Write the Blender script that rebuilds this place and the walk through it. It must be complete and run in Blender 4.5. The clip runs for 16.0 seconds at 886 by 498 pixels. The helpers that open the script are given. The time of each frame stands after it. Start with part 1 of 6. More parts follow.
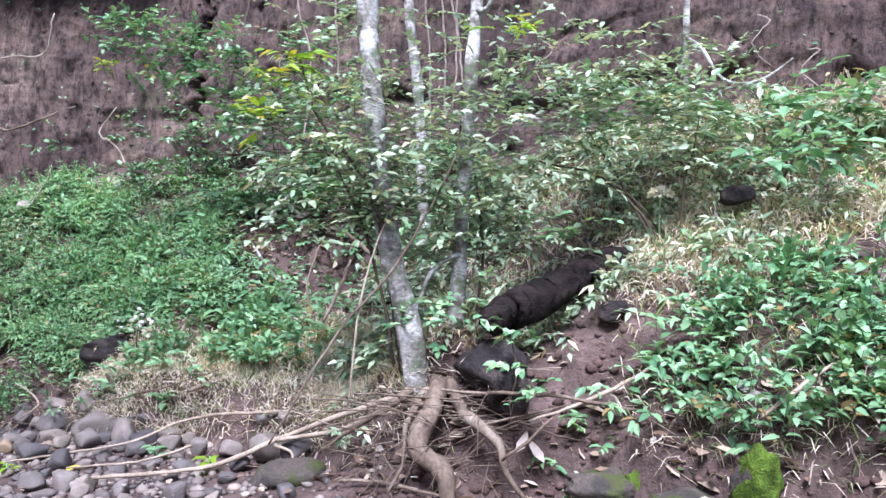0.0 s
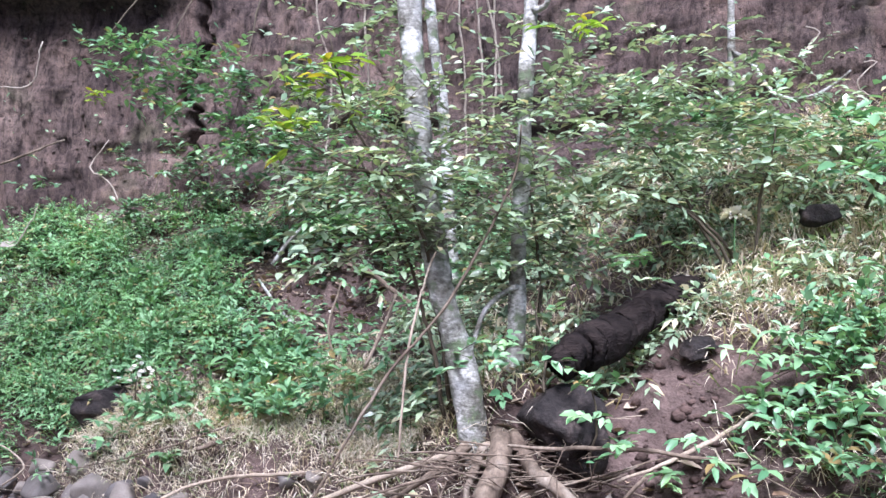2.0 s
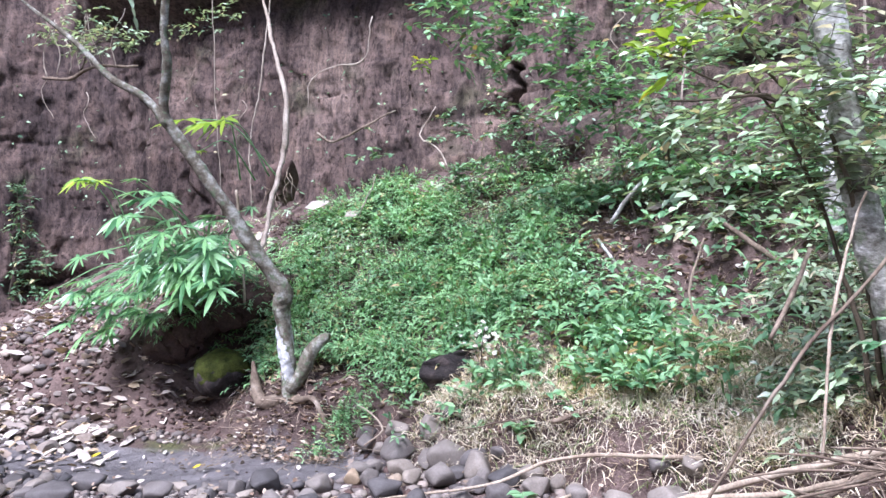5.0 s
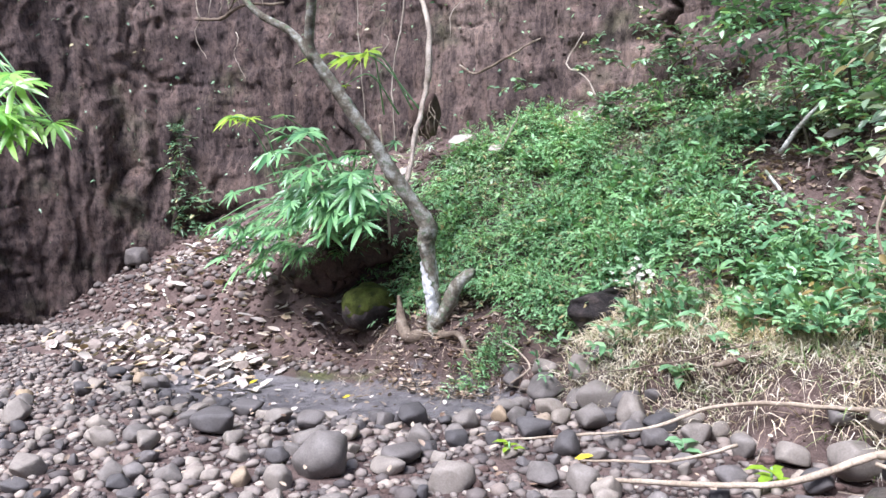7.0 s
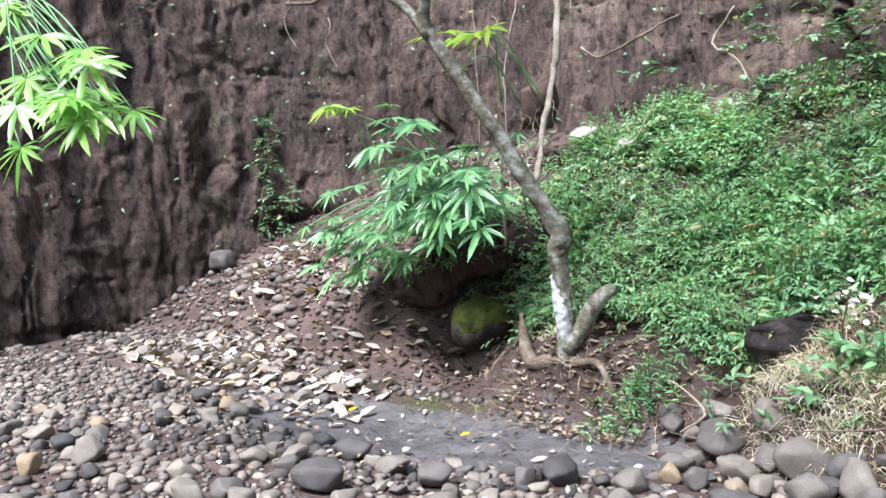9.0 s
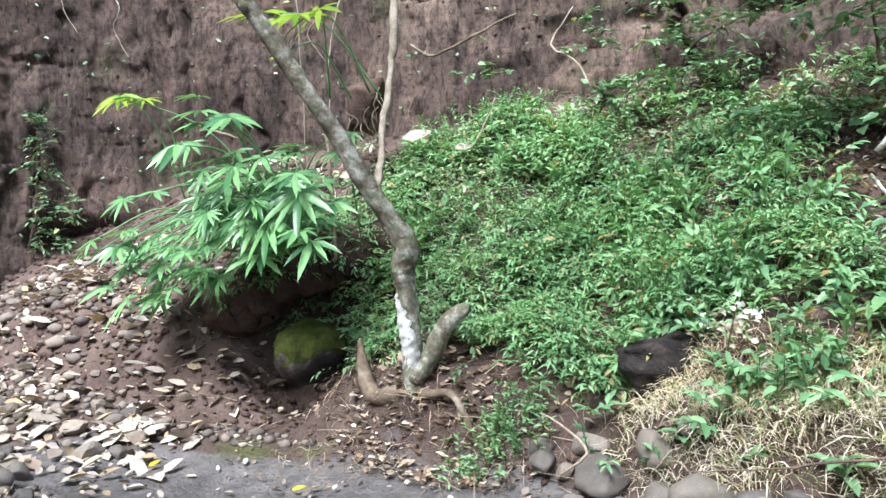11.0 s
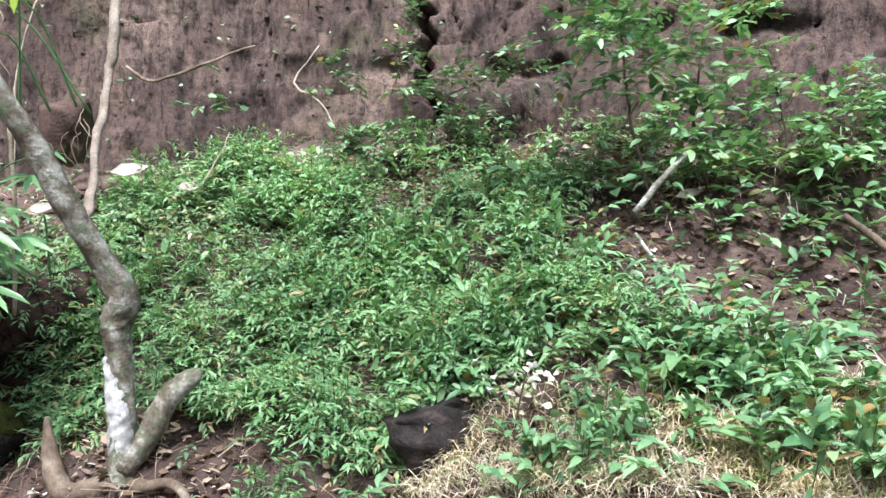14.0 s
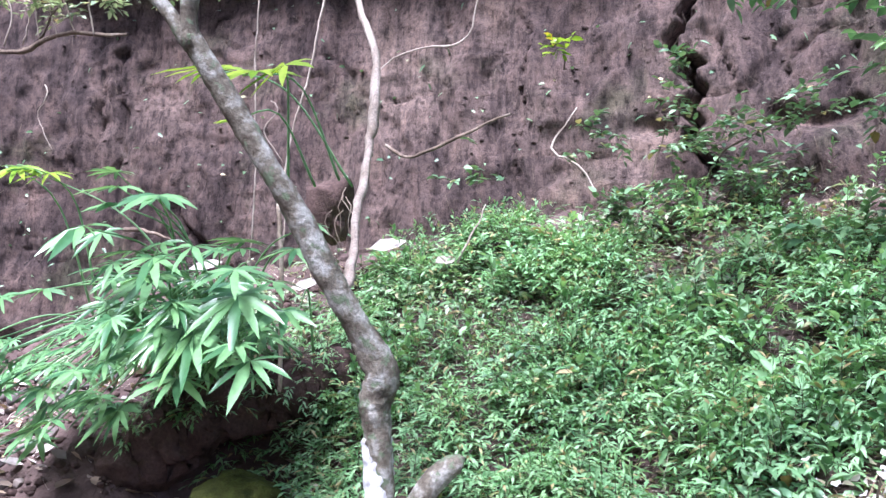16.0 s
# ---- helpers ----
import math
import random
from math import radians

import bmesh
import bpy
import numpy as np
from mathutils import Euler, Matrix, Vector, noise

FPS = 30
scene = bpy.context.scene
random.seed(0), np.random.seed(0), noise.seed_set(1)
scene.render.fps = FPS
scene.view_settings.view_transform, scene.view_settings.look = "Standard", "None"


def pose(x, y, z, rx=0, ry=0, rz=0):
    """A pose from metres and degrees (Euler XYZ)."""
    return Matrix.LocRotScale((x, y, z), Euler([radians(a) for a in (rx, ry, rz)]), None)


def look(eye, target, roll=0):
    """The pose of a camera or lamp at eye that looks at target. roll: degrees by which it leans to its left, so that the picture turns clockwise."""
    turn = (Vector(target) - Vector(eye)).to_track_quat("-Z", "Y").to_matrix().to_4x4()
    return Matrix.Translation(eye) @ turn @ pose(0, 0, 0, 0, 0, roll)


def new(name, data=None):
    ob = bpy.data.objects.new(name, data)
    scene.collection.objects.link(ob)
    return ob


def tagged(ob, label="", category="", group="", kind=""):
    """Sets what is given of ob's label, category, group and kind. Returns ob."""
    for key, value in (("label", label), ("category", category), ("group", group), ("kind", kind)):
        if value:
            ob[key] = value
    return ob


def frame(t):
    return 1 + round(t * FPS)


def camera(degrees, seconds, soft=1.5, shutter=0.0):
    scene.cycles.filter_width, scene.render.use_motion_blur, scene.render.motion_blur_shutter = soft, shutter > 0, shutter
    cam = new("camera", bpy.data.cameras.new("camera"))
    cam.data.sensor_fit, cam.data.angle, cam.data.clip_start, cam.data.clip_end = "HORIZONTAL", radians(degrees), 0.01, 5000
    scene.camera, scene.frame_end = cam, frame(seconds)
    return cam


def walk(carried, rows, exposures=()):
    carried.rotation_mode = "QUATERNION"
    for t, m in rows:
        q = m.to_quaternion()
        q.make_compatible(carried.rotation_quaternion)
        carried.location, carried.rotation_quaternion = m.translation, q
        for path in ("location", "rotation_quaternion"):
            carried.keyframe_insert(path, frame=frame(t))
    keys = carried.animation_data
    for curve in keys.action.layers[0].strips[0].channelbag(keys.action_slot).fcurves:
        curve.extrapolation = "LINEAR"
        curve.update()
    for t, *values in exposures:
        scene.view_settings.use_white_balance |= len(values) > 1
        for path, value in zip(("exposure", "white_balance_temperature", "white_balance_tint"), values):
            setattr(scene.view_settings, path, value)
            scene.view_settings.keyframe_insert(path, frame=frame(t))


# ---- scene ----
cam = camera(57.9, 16.0)
PATH = [
    (0, (0.013, -0.146, 1.574), (0.006, 2.094, 1.527), 0.8),
    (0.5, (-0.063, 0.085, 1.541), (-0.125, 2.323, 1.473), -0.1),
    (1, (-0.143, 0.317, 1.538), (-0.170, 2.557, 1.551), -0.7),
    (1.5, (-0.293, 0.382, 1.534), (-0.213, 2.619, 1.635), -0.6),
    (2, (-0.382, 0.525, 1.506), (-0.346, 2.764, 1.575), -0.2),
    (2.5, (-0.423, 0.687, 1.497), (-0.588, 2.920, 1.508), 0.9),
    (3, (-0.543, 0.796, 1.492), (-0.834, 3.017, 1.493), -0.5),
    (3.5, (-0.738, 0.907, 1.455), (-1.155, 3.108, 1.444), -1.7),
    (4, (-0.803, 1.011, 1.457), (-1.412, 3.167, 1.446), -1.7),
    (4.2, (-0.813, 1.049, 1.468), (-1.487, 3.185, 1.460), -1.7),
    (6.3, (-0.880, 1.089, 1.466), (-1.782, 3.137, 1.378), -1.9),
    (6.5, (-0.894, 1.146, 1.454), (-1.861, 3.163, 1.336), -1.9),
    (7, (-0.996, 1.233, 1.435), (-2.121, 3.162, 1.260), -2.2),
    (7.5, (-1.262, 1.317, 1.438), (-2.472, 3.193, 1.245), -3.2),
    (8, (-1.475, 1.447, 1.455), (-2.737, 3.288, 1.264), -3.4),
    (8.2, (-1.558, 1.533, 1.464), (-2.859, 3.345, 1.267), -2.4),
    (10.3, (-2.437, 2.451, 1.463), (-3.568, 4.380, 1.351), 0.1),
    (10.5, (-2.456, 2.485, 1.458), (-3.513, 4.456, 1.352), 0.1),
    (11, (-2.615, 2.575, 1.411), (-3.426, 4.657, 1.261), -1.7),
    (11.5, (-2.887, 2.629, 1.385), (-3.385, 4.805, 1.192), -2.4),
    (12, (-2.949, 2.652, 1.391), (-3.256, 4.859, 1.156), -0.6),
    (12.5, (-2.970, 2.713, 1.371), (-3.135, 4.935, 1.147), 0.1),
    (13, (-2.967, 2.970, 1.297), (-2.919, 5.207, 1.187), 0.5),
    (13.5, (-3.002, 3.137, 1.270), (-2.873, 5.373, 1.241), 1.5),
    (14, (-3.123, 3.242, 1.263), (-3.111, 5.482, 1.306), 0.7),
    (14.5, (-3.240, 3.307, 1.263), (-3.425, 5.534, 1.415), 0.2),
    (15, (-3.302, 3.400, 1.258), (-3.703, 5.593, 1.477), 0.9),
    (15.5, (-3.317, 3.612, 1.208), (-3.871, 5.768, 1.457), 0.5),
    (16, (-3.339, 3.768, 1.211), (-3.993, 5.893, 1.478), 0.8),
]
walk(cam, [(t, look(eye, target, roll)) for t, eye, target, roll in PATH], [(0, 1.2, 5450, 23), (3, 1.22, 5550, 22), (4, 1.38, 5450, 24), (6.5, 1.45, 5700, 19), (7.5, 1.36, 5750, 16), (11, 1.42, 5950, 7), (12.5, 1.34, 6050, 11), (14, 1.4, 6050, 13), (14.5, 1.5, 5850, 14), (16, 1.73, 5500, 26)])

# ---- world and sun ----
world = bpy.data.worlds.new("sky")
scene.world = world
world.use_nodes = True
nt = world.node_tree
sky = nt.nodes.new("ShaderNodeTexSky")
sky.sky_type, sky.sun_disc = "NISHITA", False
sky.sun_elevation, sky.sun_rotation = radians(57), radians(188)
sky.air_density, sky.dust_density = 1.0, 3.0
nt.links.new(sky.outputs[0], nt.nodes["Background"].inputs[0])
nt.nodes["Background"].inputs[1].default_value = 0.1
sun = new("sun", bpy.data.lights.new("sun", "SUN"))
sun.data.energy, sun.data.angle, sun.data.color = 4.9, radians(24), (1.0, 0.98, 0.95)
sun.matrix_world = look((-1.6, -11, 17), (0, 0, 0))

# ---- materials ----
def shader(name, rough=0.8, spec=0.3):
    m = bpy.data.materials.new(name)
    m.use_nodes = True
    b = m.node_tree.nodes["Principled BSDF"]
    b.inputs["Roughness"].default_value = rough
    b.inputs["Specular IOR Level"].default_value = spec
    return m, m.node_tree, b


def node(tree, kind, **values):
    n = tree.nodes.new(kind)
    for key, value in values.items():
        n.inputs[key.replace("_", " ")].default_value = value
    return n


def ramp(tree, source, stops):
    r = tree.nodes.new("ShaderNodeValToRGB")
    e = r.color_ramp.elements
    while len(e) < len(stops):
        e.new(0.5)
    for k, (p, c) in zip(e, stops):
        k.position, k.color = p, (*c, 1)
    tree.links.new(source, r.inputs[0])
    return r.outputs[0]


def mix(tree, factor, a, b, blend="MIX"):
    n = tree.nodes.new("ShaderNodeMix")
    n.data_type, n.blend_type = "RGBA", blend
    for socket, value in ((n.inputs[0], factor), (n.inputs[6], a), (n.inputs[7], b)):
        if isinstance(value, (int, float)):
            socket.default_value = value
        elif isinstance(value, tuple):
            socket.default_value = (*value, 1)
        else:
            tree.links.new(value, socket)
    return n.outputs[2]


def coords(tree, stretch=(1, 1, 1)):
    g = tree.nodes.new("ShaderNodeNewGeometry")
    mp = tree.nodes.new("ShaderNodeMapping")
    mp.inputs["Scale"].default_value = stretch
    tree.links.new(g.outputs["Position"], mp.inputs[0])
    return mp.outputs[0]


def grain(tree, where, scale, detail=6, rough=0.6):
    n = node(tree, "ShaderNodeTexNoise", Scale=scale, Detail=detail, Roughness=rough)
    tree.links.new(where, n.inputs["Vector"])
    return n.outputs[0]


def relief(tree, bsdf, source, strength, distance):
    n = node(tree, "ShaderNodeBump", Strength=strength, Distance=distance)
    tree.links.new(source, n.inputs["Height"])
    tree.links.new(n.outputs[0], bsdf.inputs["Normal"])


def mottled(name, stops, scale=3.0, fine=40.0, rough=0.85, spec=0.25, bump_by=0.6, depth=0.02, stretch=(1, 1, 1), fleck=None):
    """An earthy surface: two noises drive the colour, a third the relief."""
    m, t, b = shader(name, rough, spec)
    w = coords(t, stretch)
    big, small = grain(t, w, scale), grain(t, w, fine, 4)
    c = ramp(t, big, stops)
    c = mix(t, 0.75, c, ramp(t, small, [(0.3, (0.35, 0.35, 0.35)), (0.7, (1.0, 1.0, 1.0))]), "MULTIPLY")
    if fleck:
        colour, at, size = fleck
        c = mix(t, ramp(t, grain(t, coords(t), size, 5), [(at, (0, 0, 0)), (at + 0.08, (1, 1, 1))]), c, colour)
    t.links.new(c, b.inputs["Base Color"])
    relief(t, b, mix(t, 0.5, big, small), bump_by, depth)
    return m


def leafy(name, dark, light, dry=(0.3, 0.22, 0.09), dry_part=0.06, rough=0.42, through_part=0.3, spec=0.5):
    """Leaves: every leaf has a tint of its own, some are dry, and light shines through."""
    m, t, b = shader(name, rough, spec)
    g = t.nodes.new("ShaderNodeNewGeometry")
    one = g.outputs["Random Per Island"]
    c = ramp(t, one, [(0.0, dry), (dry_part, dry), (dry_part + 0.02, dark), (1.0, light)])
    c = mix(t, 0.35, c, ramp(t, grain(t, coords(t), 30, 3), [(0.3, (0.45, 0.5, 0.45)), (0.7, (1, 1, 1))]), "MULTIPLY")
    c = mix(t, 0.8, c, ramp(t, grain(t, coords(t), 2.3, 4), [(0.3, (0.55, 0.62, 0.6)), (0.5, (1, 1, 1)), (0.7, (1.0, 0.96, 0.74))]), "MULTIPLY")
    t.links.new(c, b.inputs["Base Color"])
    tr = t.nodes.new("ShaderNodeBsdfTranslucent")
    t.links.new(mix(t, 1.0, c, (1.0, 1.0, 0.55), "MULTIPLY"), tr.inputs[0])
    ms = t.nodes.new("ShaderNodeMixShader")
    ms.inputs[0].default_value = through_part
    t.links.new(b.outputs[0], ms.inputs[1])
    t.links.new(tr.outputs[0], ms.inputs[2])
    t.links.new(ms.outputs[0], t.nodes["Material Output"].inputs[0])
    return m


def cliff_material():
    """Crumbling brown earth: broad tone, upright streaks, thin beds, clods and pale grains; small shadows painted in as
    dark ribs and pits.
    """
    m, t, b = shader("cliff_soil", 0.92, 0.15)
    w, up, flat = coords(t), coords(t, (1, 1, 0.22)), coords(t, (0.25, 0.25, 1.6))
    broad, streak, beds = grain(t, coords(t, (1, 1, 0.6)), 0.9, 5), grain(t, up, 5.0, 7, 0.7), grain(t, flat, 4.5, 6, 0.65)
    clods, fine = grain(t, w, 17, 7, 0.72), grain(t, w, 75, 4, 0.7)
    c = ramp(t, broad, [(0.3, (0.085, 0.065, 0.062)), (0.5, (0.165, 0.122, 0.108)), (0.68, (0.28, 0.212, 0.18))])
    green = ramp(t, grain(t, w, 1.3, 6), [(0.56, (0, 0, 0)), (0.7, (0.6, 0.6, 0.6))])
    c = mix(t, green, c, (0.12, 0.125, 0.075))
    # fine dark ribs in the colour stand in for small shadows
    ribs = grain(t, coords(t, (1, 1, 0.3)), 19, 6, 0.7)
    c = mix(t, 0.75, c, ramp(t, ribs, [(0.36, (0.22, 0.22, 0.23)), (0.47, (0.9, 0.9, 0.9)), (0.66, (1.2, 1.17, 1.14))]), "MULTIPLY")
    c = mix(t, 0.8, c, ramp(t, streak, [(0.36, (0.25, 0.25, 0.28)), (0.49, (0.85, 0.85, 0.86)), (0.66, (1.15, 1.1, 1.05))]), "MULTIPLY")
    c = mix(t, 0.4, c, ramp(t, beds, [(0.36, (0.4, 0.4, 0.42)), (0.5, (0.95, 0.93, 0.92)), (0.66, (1.15, 1.08, 1.0))]), "MULTIPLY")
    c = mix(t, 0.9, c, ramp(t, clods, [(0.34, (0.25, 0.24, 0.24)), (0.48, (0.85, 0.85, 0.85)), (0.68, (1.2, 1.18, 1.15))]), "MULTIPLY")
    c = mix(t, 0.7, c, ramp(t, fine, [(0.32, (0.35, 0.35, 0.35)), (0.6, (1, 1, 1)), (0.75, (1.3, 1.3, 1.3))]), "MULTIPLY")
    t.links.new(c, b.inputs["Base Color"])
    high = mix(t, 0.25, mix(t, 0.4, mix(t, 0.5, clods, ribs), streak), fine)
    relief(t, b, high, 1.0, 0.09)
    return m


CLIFF = cliff_material()
EARTH = mottled("red_earth", [(0.3, (0.06, 0.04, 0.033)), (0.7, (0.14, 0.092, 0.078))], 2.5, 45, 0.9, 0.2, 0.8, 0.03)
ROCK = mottled("grey_stone", [(0.3, (0.085, 0.074, 0.068)), (0.7, (0.2, 0.175, 0.158))], 5, 60, 0.75, 0.3, 0.35, 0.01)
DARK_ROCK = mottled("dark_rock", [(0.32, (0.012, 0.01, 0.01)), (0.52, (0.034, 0.028, 0.026)), (0.7, (0.1, 0.078, 0.07))], 9, 45, 0.85, 0.25, 0.9, 0.03)
MOSSY = mottled("mossy_rock", [(0.4, (0.05, 0.045, 0.04)), (0.6, (0.1, 0.085, 0.07))], 4, 45, 0.9, 0.2, 0.9, 0.03, (1, 1, 1), ((0.05, 0.06, 0.02), 0.52, 5))
MOSS = mottled("bright_moss", [(0.3, (0.03, 0.05, 0.01)), (0.5, (0.09, 0.15, 0.02)), (0.7, (0.17, 0.26, 0.035))], 14, 90, 0.95, 0.1, 1.0, 0.04)
DARK_MOSS = mottled("dark_moss", [(0.3, (0.02, 0.026, 0.008)), (0.7, (0.085, 0.1, 0.022))], 9, 70, 0.95, 0.1, 1.0, 0.03)
BARK = mottled("pale_bark", [(0.34, (0.11, 0.1, 0.075)), (0.48, (0.33, 0.325, 0.285)), (0.63, (0.7, 0.7, 0.66))], 5, 40, 0.85, 0.2, 0.9, 0.018, (1, 1, 1.5), ((0.12, 0.15, 0.09), 0.55, 7))
GREY_BARK = mottled("lichen_bark", [(0.32, (0.075, 0.058, 0.042)), (0.5, (0.2, 0.18, 0.135)), (0.64, (0.47, 0.47, 0.41))], 9, 60, 0.9, 0.2, 0.9, 0.02, (1, 1, 1), ((0.13, 0.165, 0.1), 0.55, 14))
WHITE_BARK = mottled("white_lichen", [(0.35, (0.4, 0.4, 0.38)), (0.6, (0.82, 0.83, 0.82))], 6, 30, 0.85, 0.2, 0.5, 0.01, (1, 1, 1), ((0.05, 0.045, 0.04), 0.62, 12))
BROWN_BARK = mottled("brown_root", [(0.3, (0.085, 0.06, 0.045)), (0.55, (0.2, 0.155, 0.115)), (0.72, (0.34, 0.29, 0.23))], 6, 50, 0.9, 0.2, 0.6, 0.012, (1, 1, 0.6))
# near black: the leaf shade over the log is put into its colour
ROTTEN = mottled("shaded_rotten_wood", [(0.3, (0.008, 0.006, 0.006)), (0.7, (0.038, 0.028, 0.025))], 9, 45, 0.95, 0.15, 1.0, 0.04, (0.5, 1.6, 1.6))
STICK = mottled("dry_stick", [(0.3, (0.25, 0.19, 0.135)), (0.7, (0.52, 0.44, 0.34))], 6, 70, 0.85, 0.2, 0.4, 0.006)
VINE = mottled("dry_vine", [(0.3, (0.26, 0.21, 0.16)), (0.7, (0.55, 0.48, 0.4))], 8, 80, 0.85, 0.2, 0.4, 0.005)
TWIG = mottled("dark_twig", [(0.3, (0.06, 0.05, 0.035)), (0.7, (0.16, 0.13, 0.09))], 8, 80, 0.85, 0.2, 0.4, 0.005)
HERB = leafy("herb_leaf", (0.13, 0.31, 0.12), (0.38, 0.62, 0.33), (0.46, 0.38, 0.2), 0.06, through_part=0.32, rough=0.5, spec=0.4)
BROAD = leafy("broad_leaf", (0.085, 0.22, 0.1), (0.34, 0.56, 0.3), dry_part=0.05, rough=0.38, spec=0.55)
SHRUB = leafy("shrub_leaf", (0.1, 0.18, 0.09), (0.54, 0.66, 0.46), (0.62, 0.55, 0.38), 0.07, 0.3, 0.3, 0.8)
FAN = leafy("fan_leaf", (0.04, 0.15, 0.06), (0.24, 0.47, 0.2), dry_part=0.05, rough=0.32, spec=0.65)
LIME = leafy("bamboo_leaf", (0.12, 0.33, 0.05), (0.36, 0.64, 0.14), (0.6, 0.5, 0.05), 0.03, 0.34, 0.4, 0.6)
BRIGHT = leafy("young_leaf", (0.17, 0.33, 0.02), (0.36, 0.5, 0.05), (0.5, 0.42, 0.03), 0.12, 0.4, 0.4)
IVY = leafy("creeper_leaf", (0.07, 0.16, 0.08), (0.22, 0.36, 0.2), (0.5, 0.43, 0.22), 0.06, 0.36, 0.2, 0.6)
STRAW = leafy("dry_grass", (0.5, 0.41, 0.31), (0.93, 0.84, 0.71), (0.2, 0.28, 0.1), 0.14, 0.6, 0.25, 0.3)
GRASS = leafy("green_grass", (0.12, 0.25, 0.08), (0.34, 0.5, 0.2), (0.6, 0.5, 0.3), 0.2, 0.45, 0.3)
LITTER = leafy("fallen_leaf", (0.16, 0.1, 0.07), (0.5, 0.4, 0.31), (0.62, 0.56, 0.5), 0.15, 0.7, 0.1, 0.25)
PALE_LEAF = leafy("bleached_leaf", (0.24, 0.19, 0.165), (0.66, 0.59, 0.55), (0.4, 0.3, 0.2), 0.2, 0.6, 0.1, 0.3)
YELLOW = leafy("yellow_leaf", (0.75, 0.58, 0.03), (0.8, 0.65, 0.05), (0.7, 0.5, 0.04), 0.1, 0.5, 0.3)
PETAL = leafy("white_petal", (0.8, 0.76, 0.72), (0.85, 0.82, 0.8), (0.8, 0.7, 0.65), 0.1, 0.6, 0.3)


def stone_material():
    m, t, b = shader("creek_stone", 0.7, 0.3)
    info = t.nodes.new("ShaderNodeObjectInfo")
    c = ramp(t, info.outputs["Random"], [(0.0, (0.07, 0.066, 0.066)), (0.3, (0.135, 0.122, 0.116)), (0.6, (0.2, 0.178, 0.158)), (0.85, (0.3, 0.26, 0.215)), (0.94, (0.27, 0.235, 0.2)), (1.0, (0.36, 0.27, 0.17))])
    c = mix(t, 0.7, c, ramp(t, grain(t, coords(t), 9), [(0.3, (0.5, 0.48, 0.46)), (0.7, (1, 1, 1))]), "MULTIPLY")
    c = mix(t, 0.4, c, ramp(t, grain(t, coords(t), 90, 3), [(0.35, (0.5, 0.5, 0.5)), (0.65, (1, 1, 1))]), "MULTIPLY")
    t.links.new(c, b.inputs["Base Color"])
    relief(t, b, grain(t, coords(t), 45), 0.35, 0.01)
    return m


def pebble_material():
    m, t, b = shader("creek_pebble", 0.75, 0.3)
    g = t.nodes.new("ShaderNodeNewGeometry")
    c = ramp(t, g.outputs["Random Per Island"], [(0.0, (0.075, 0.065, 0.062)), (0.4, (0.155, 0.13, 0.116)), (0.75, (0.25, 0.215, 0.185)), (0.9, (0.2, 0.16, 0.135)), (1.0, (0.42, 0.36, 0.3))])
    c = mix(t, 0.6, c, ramp(t, grain(t, coords(t), 30), [(0.3, (0.5, 0.48, 0.46)), (0.7, (1, 1, 1))]), "MULTIPLY")
    t.links.new(c, b.inputs["Base Color"])
    relief(t, b, grain(t, coords(t), 60), 0.3, 0.008)
    return m


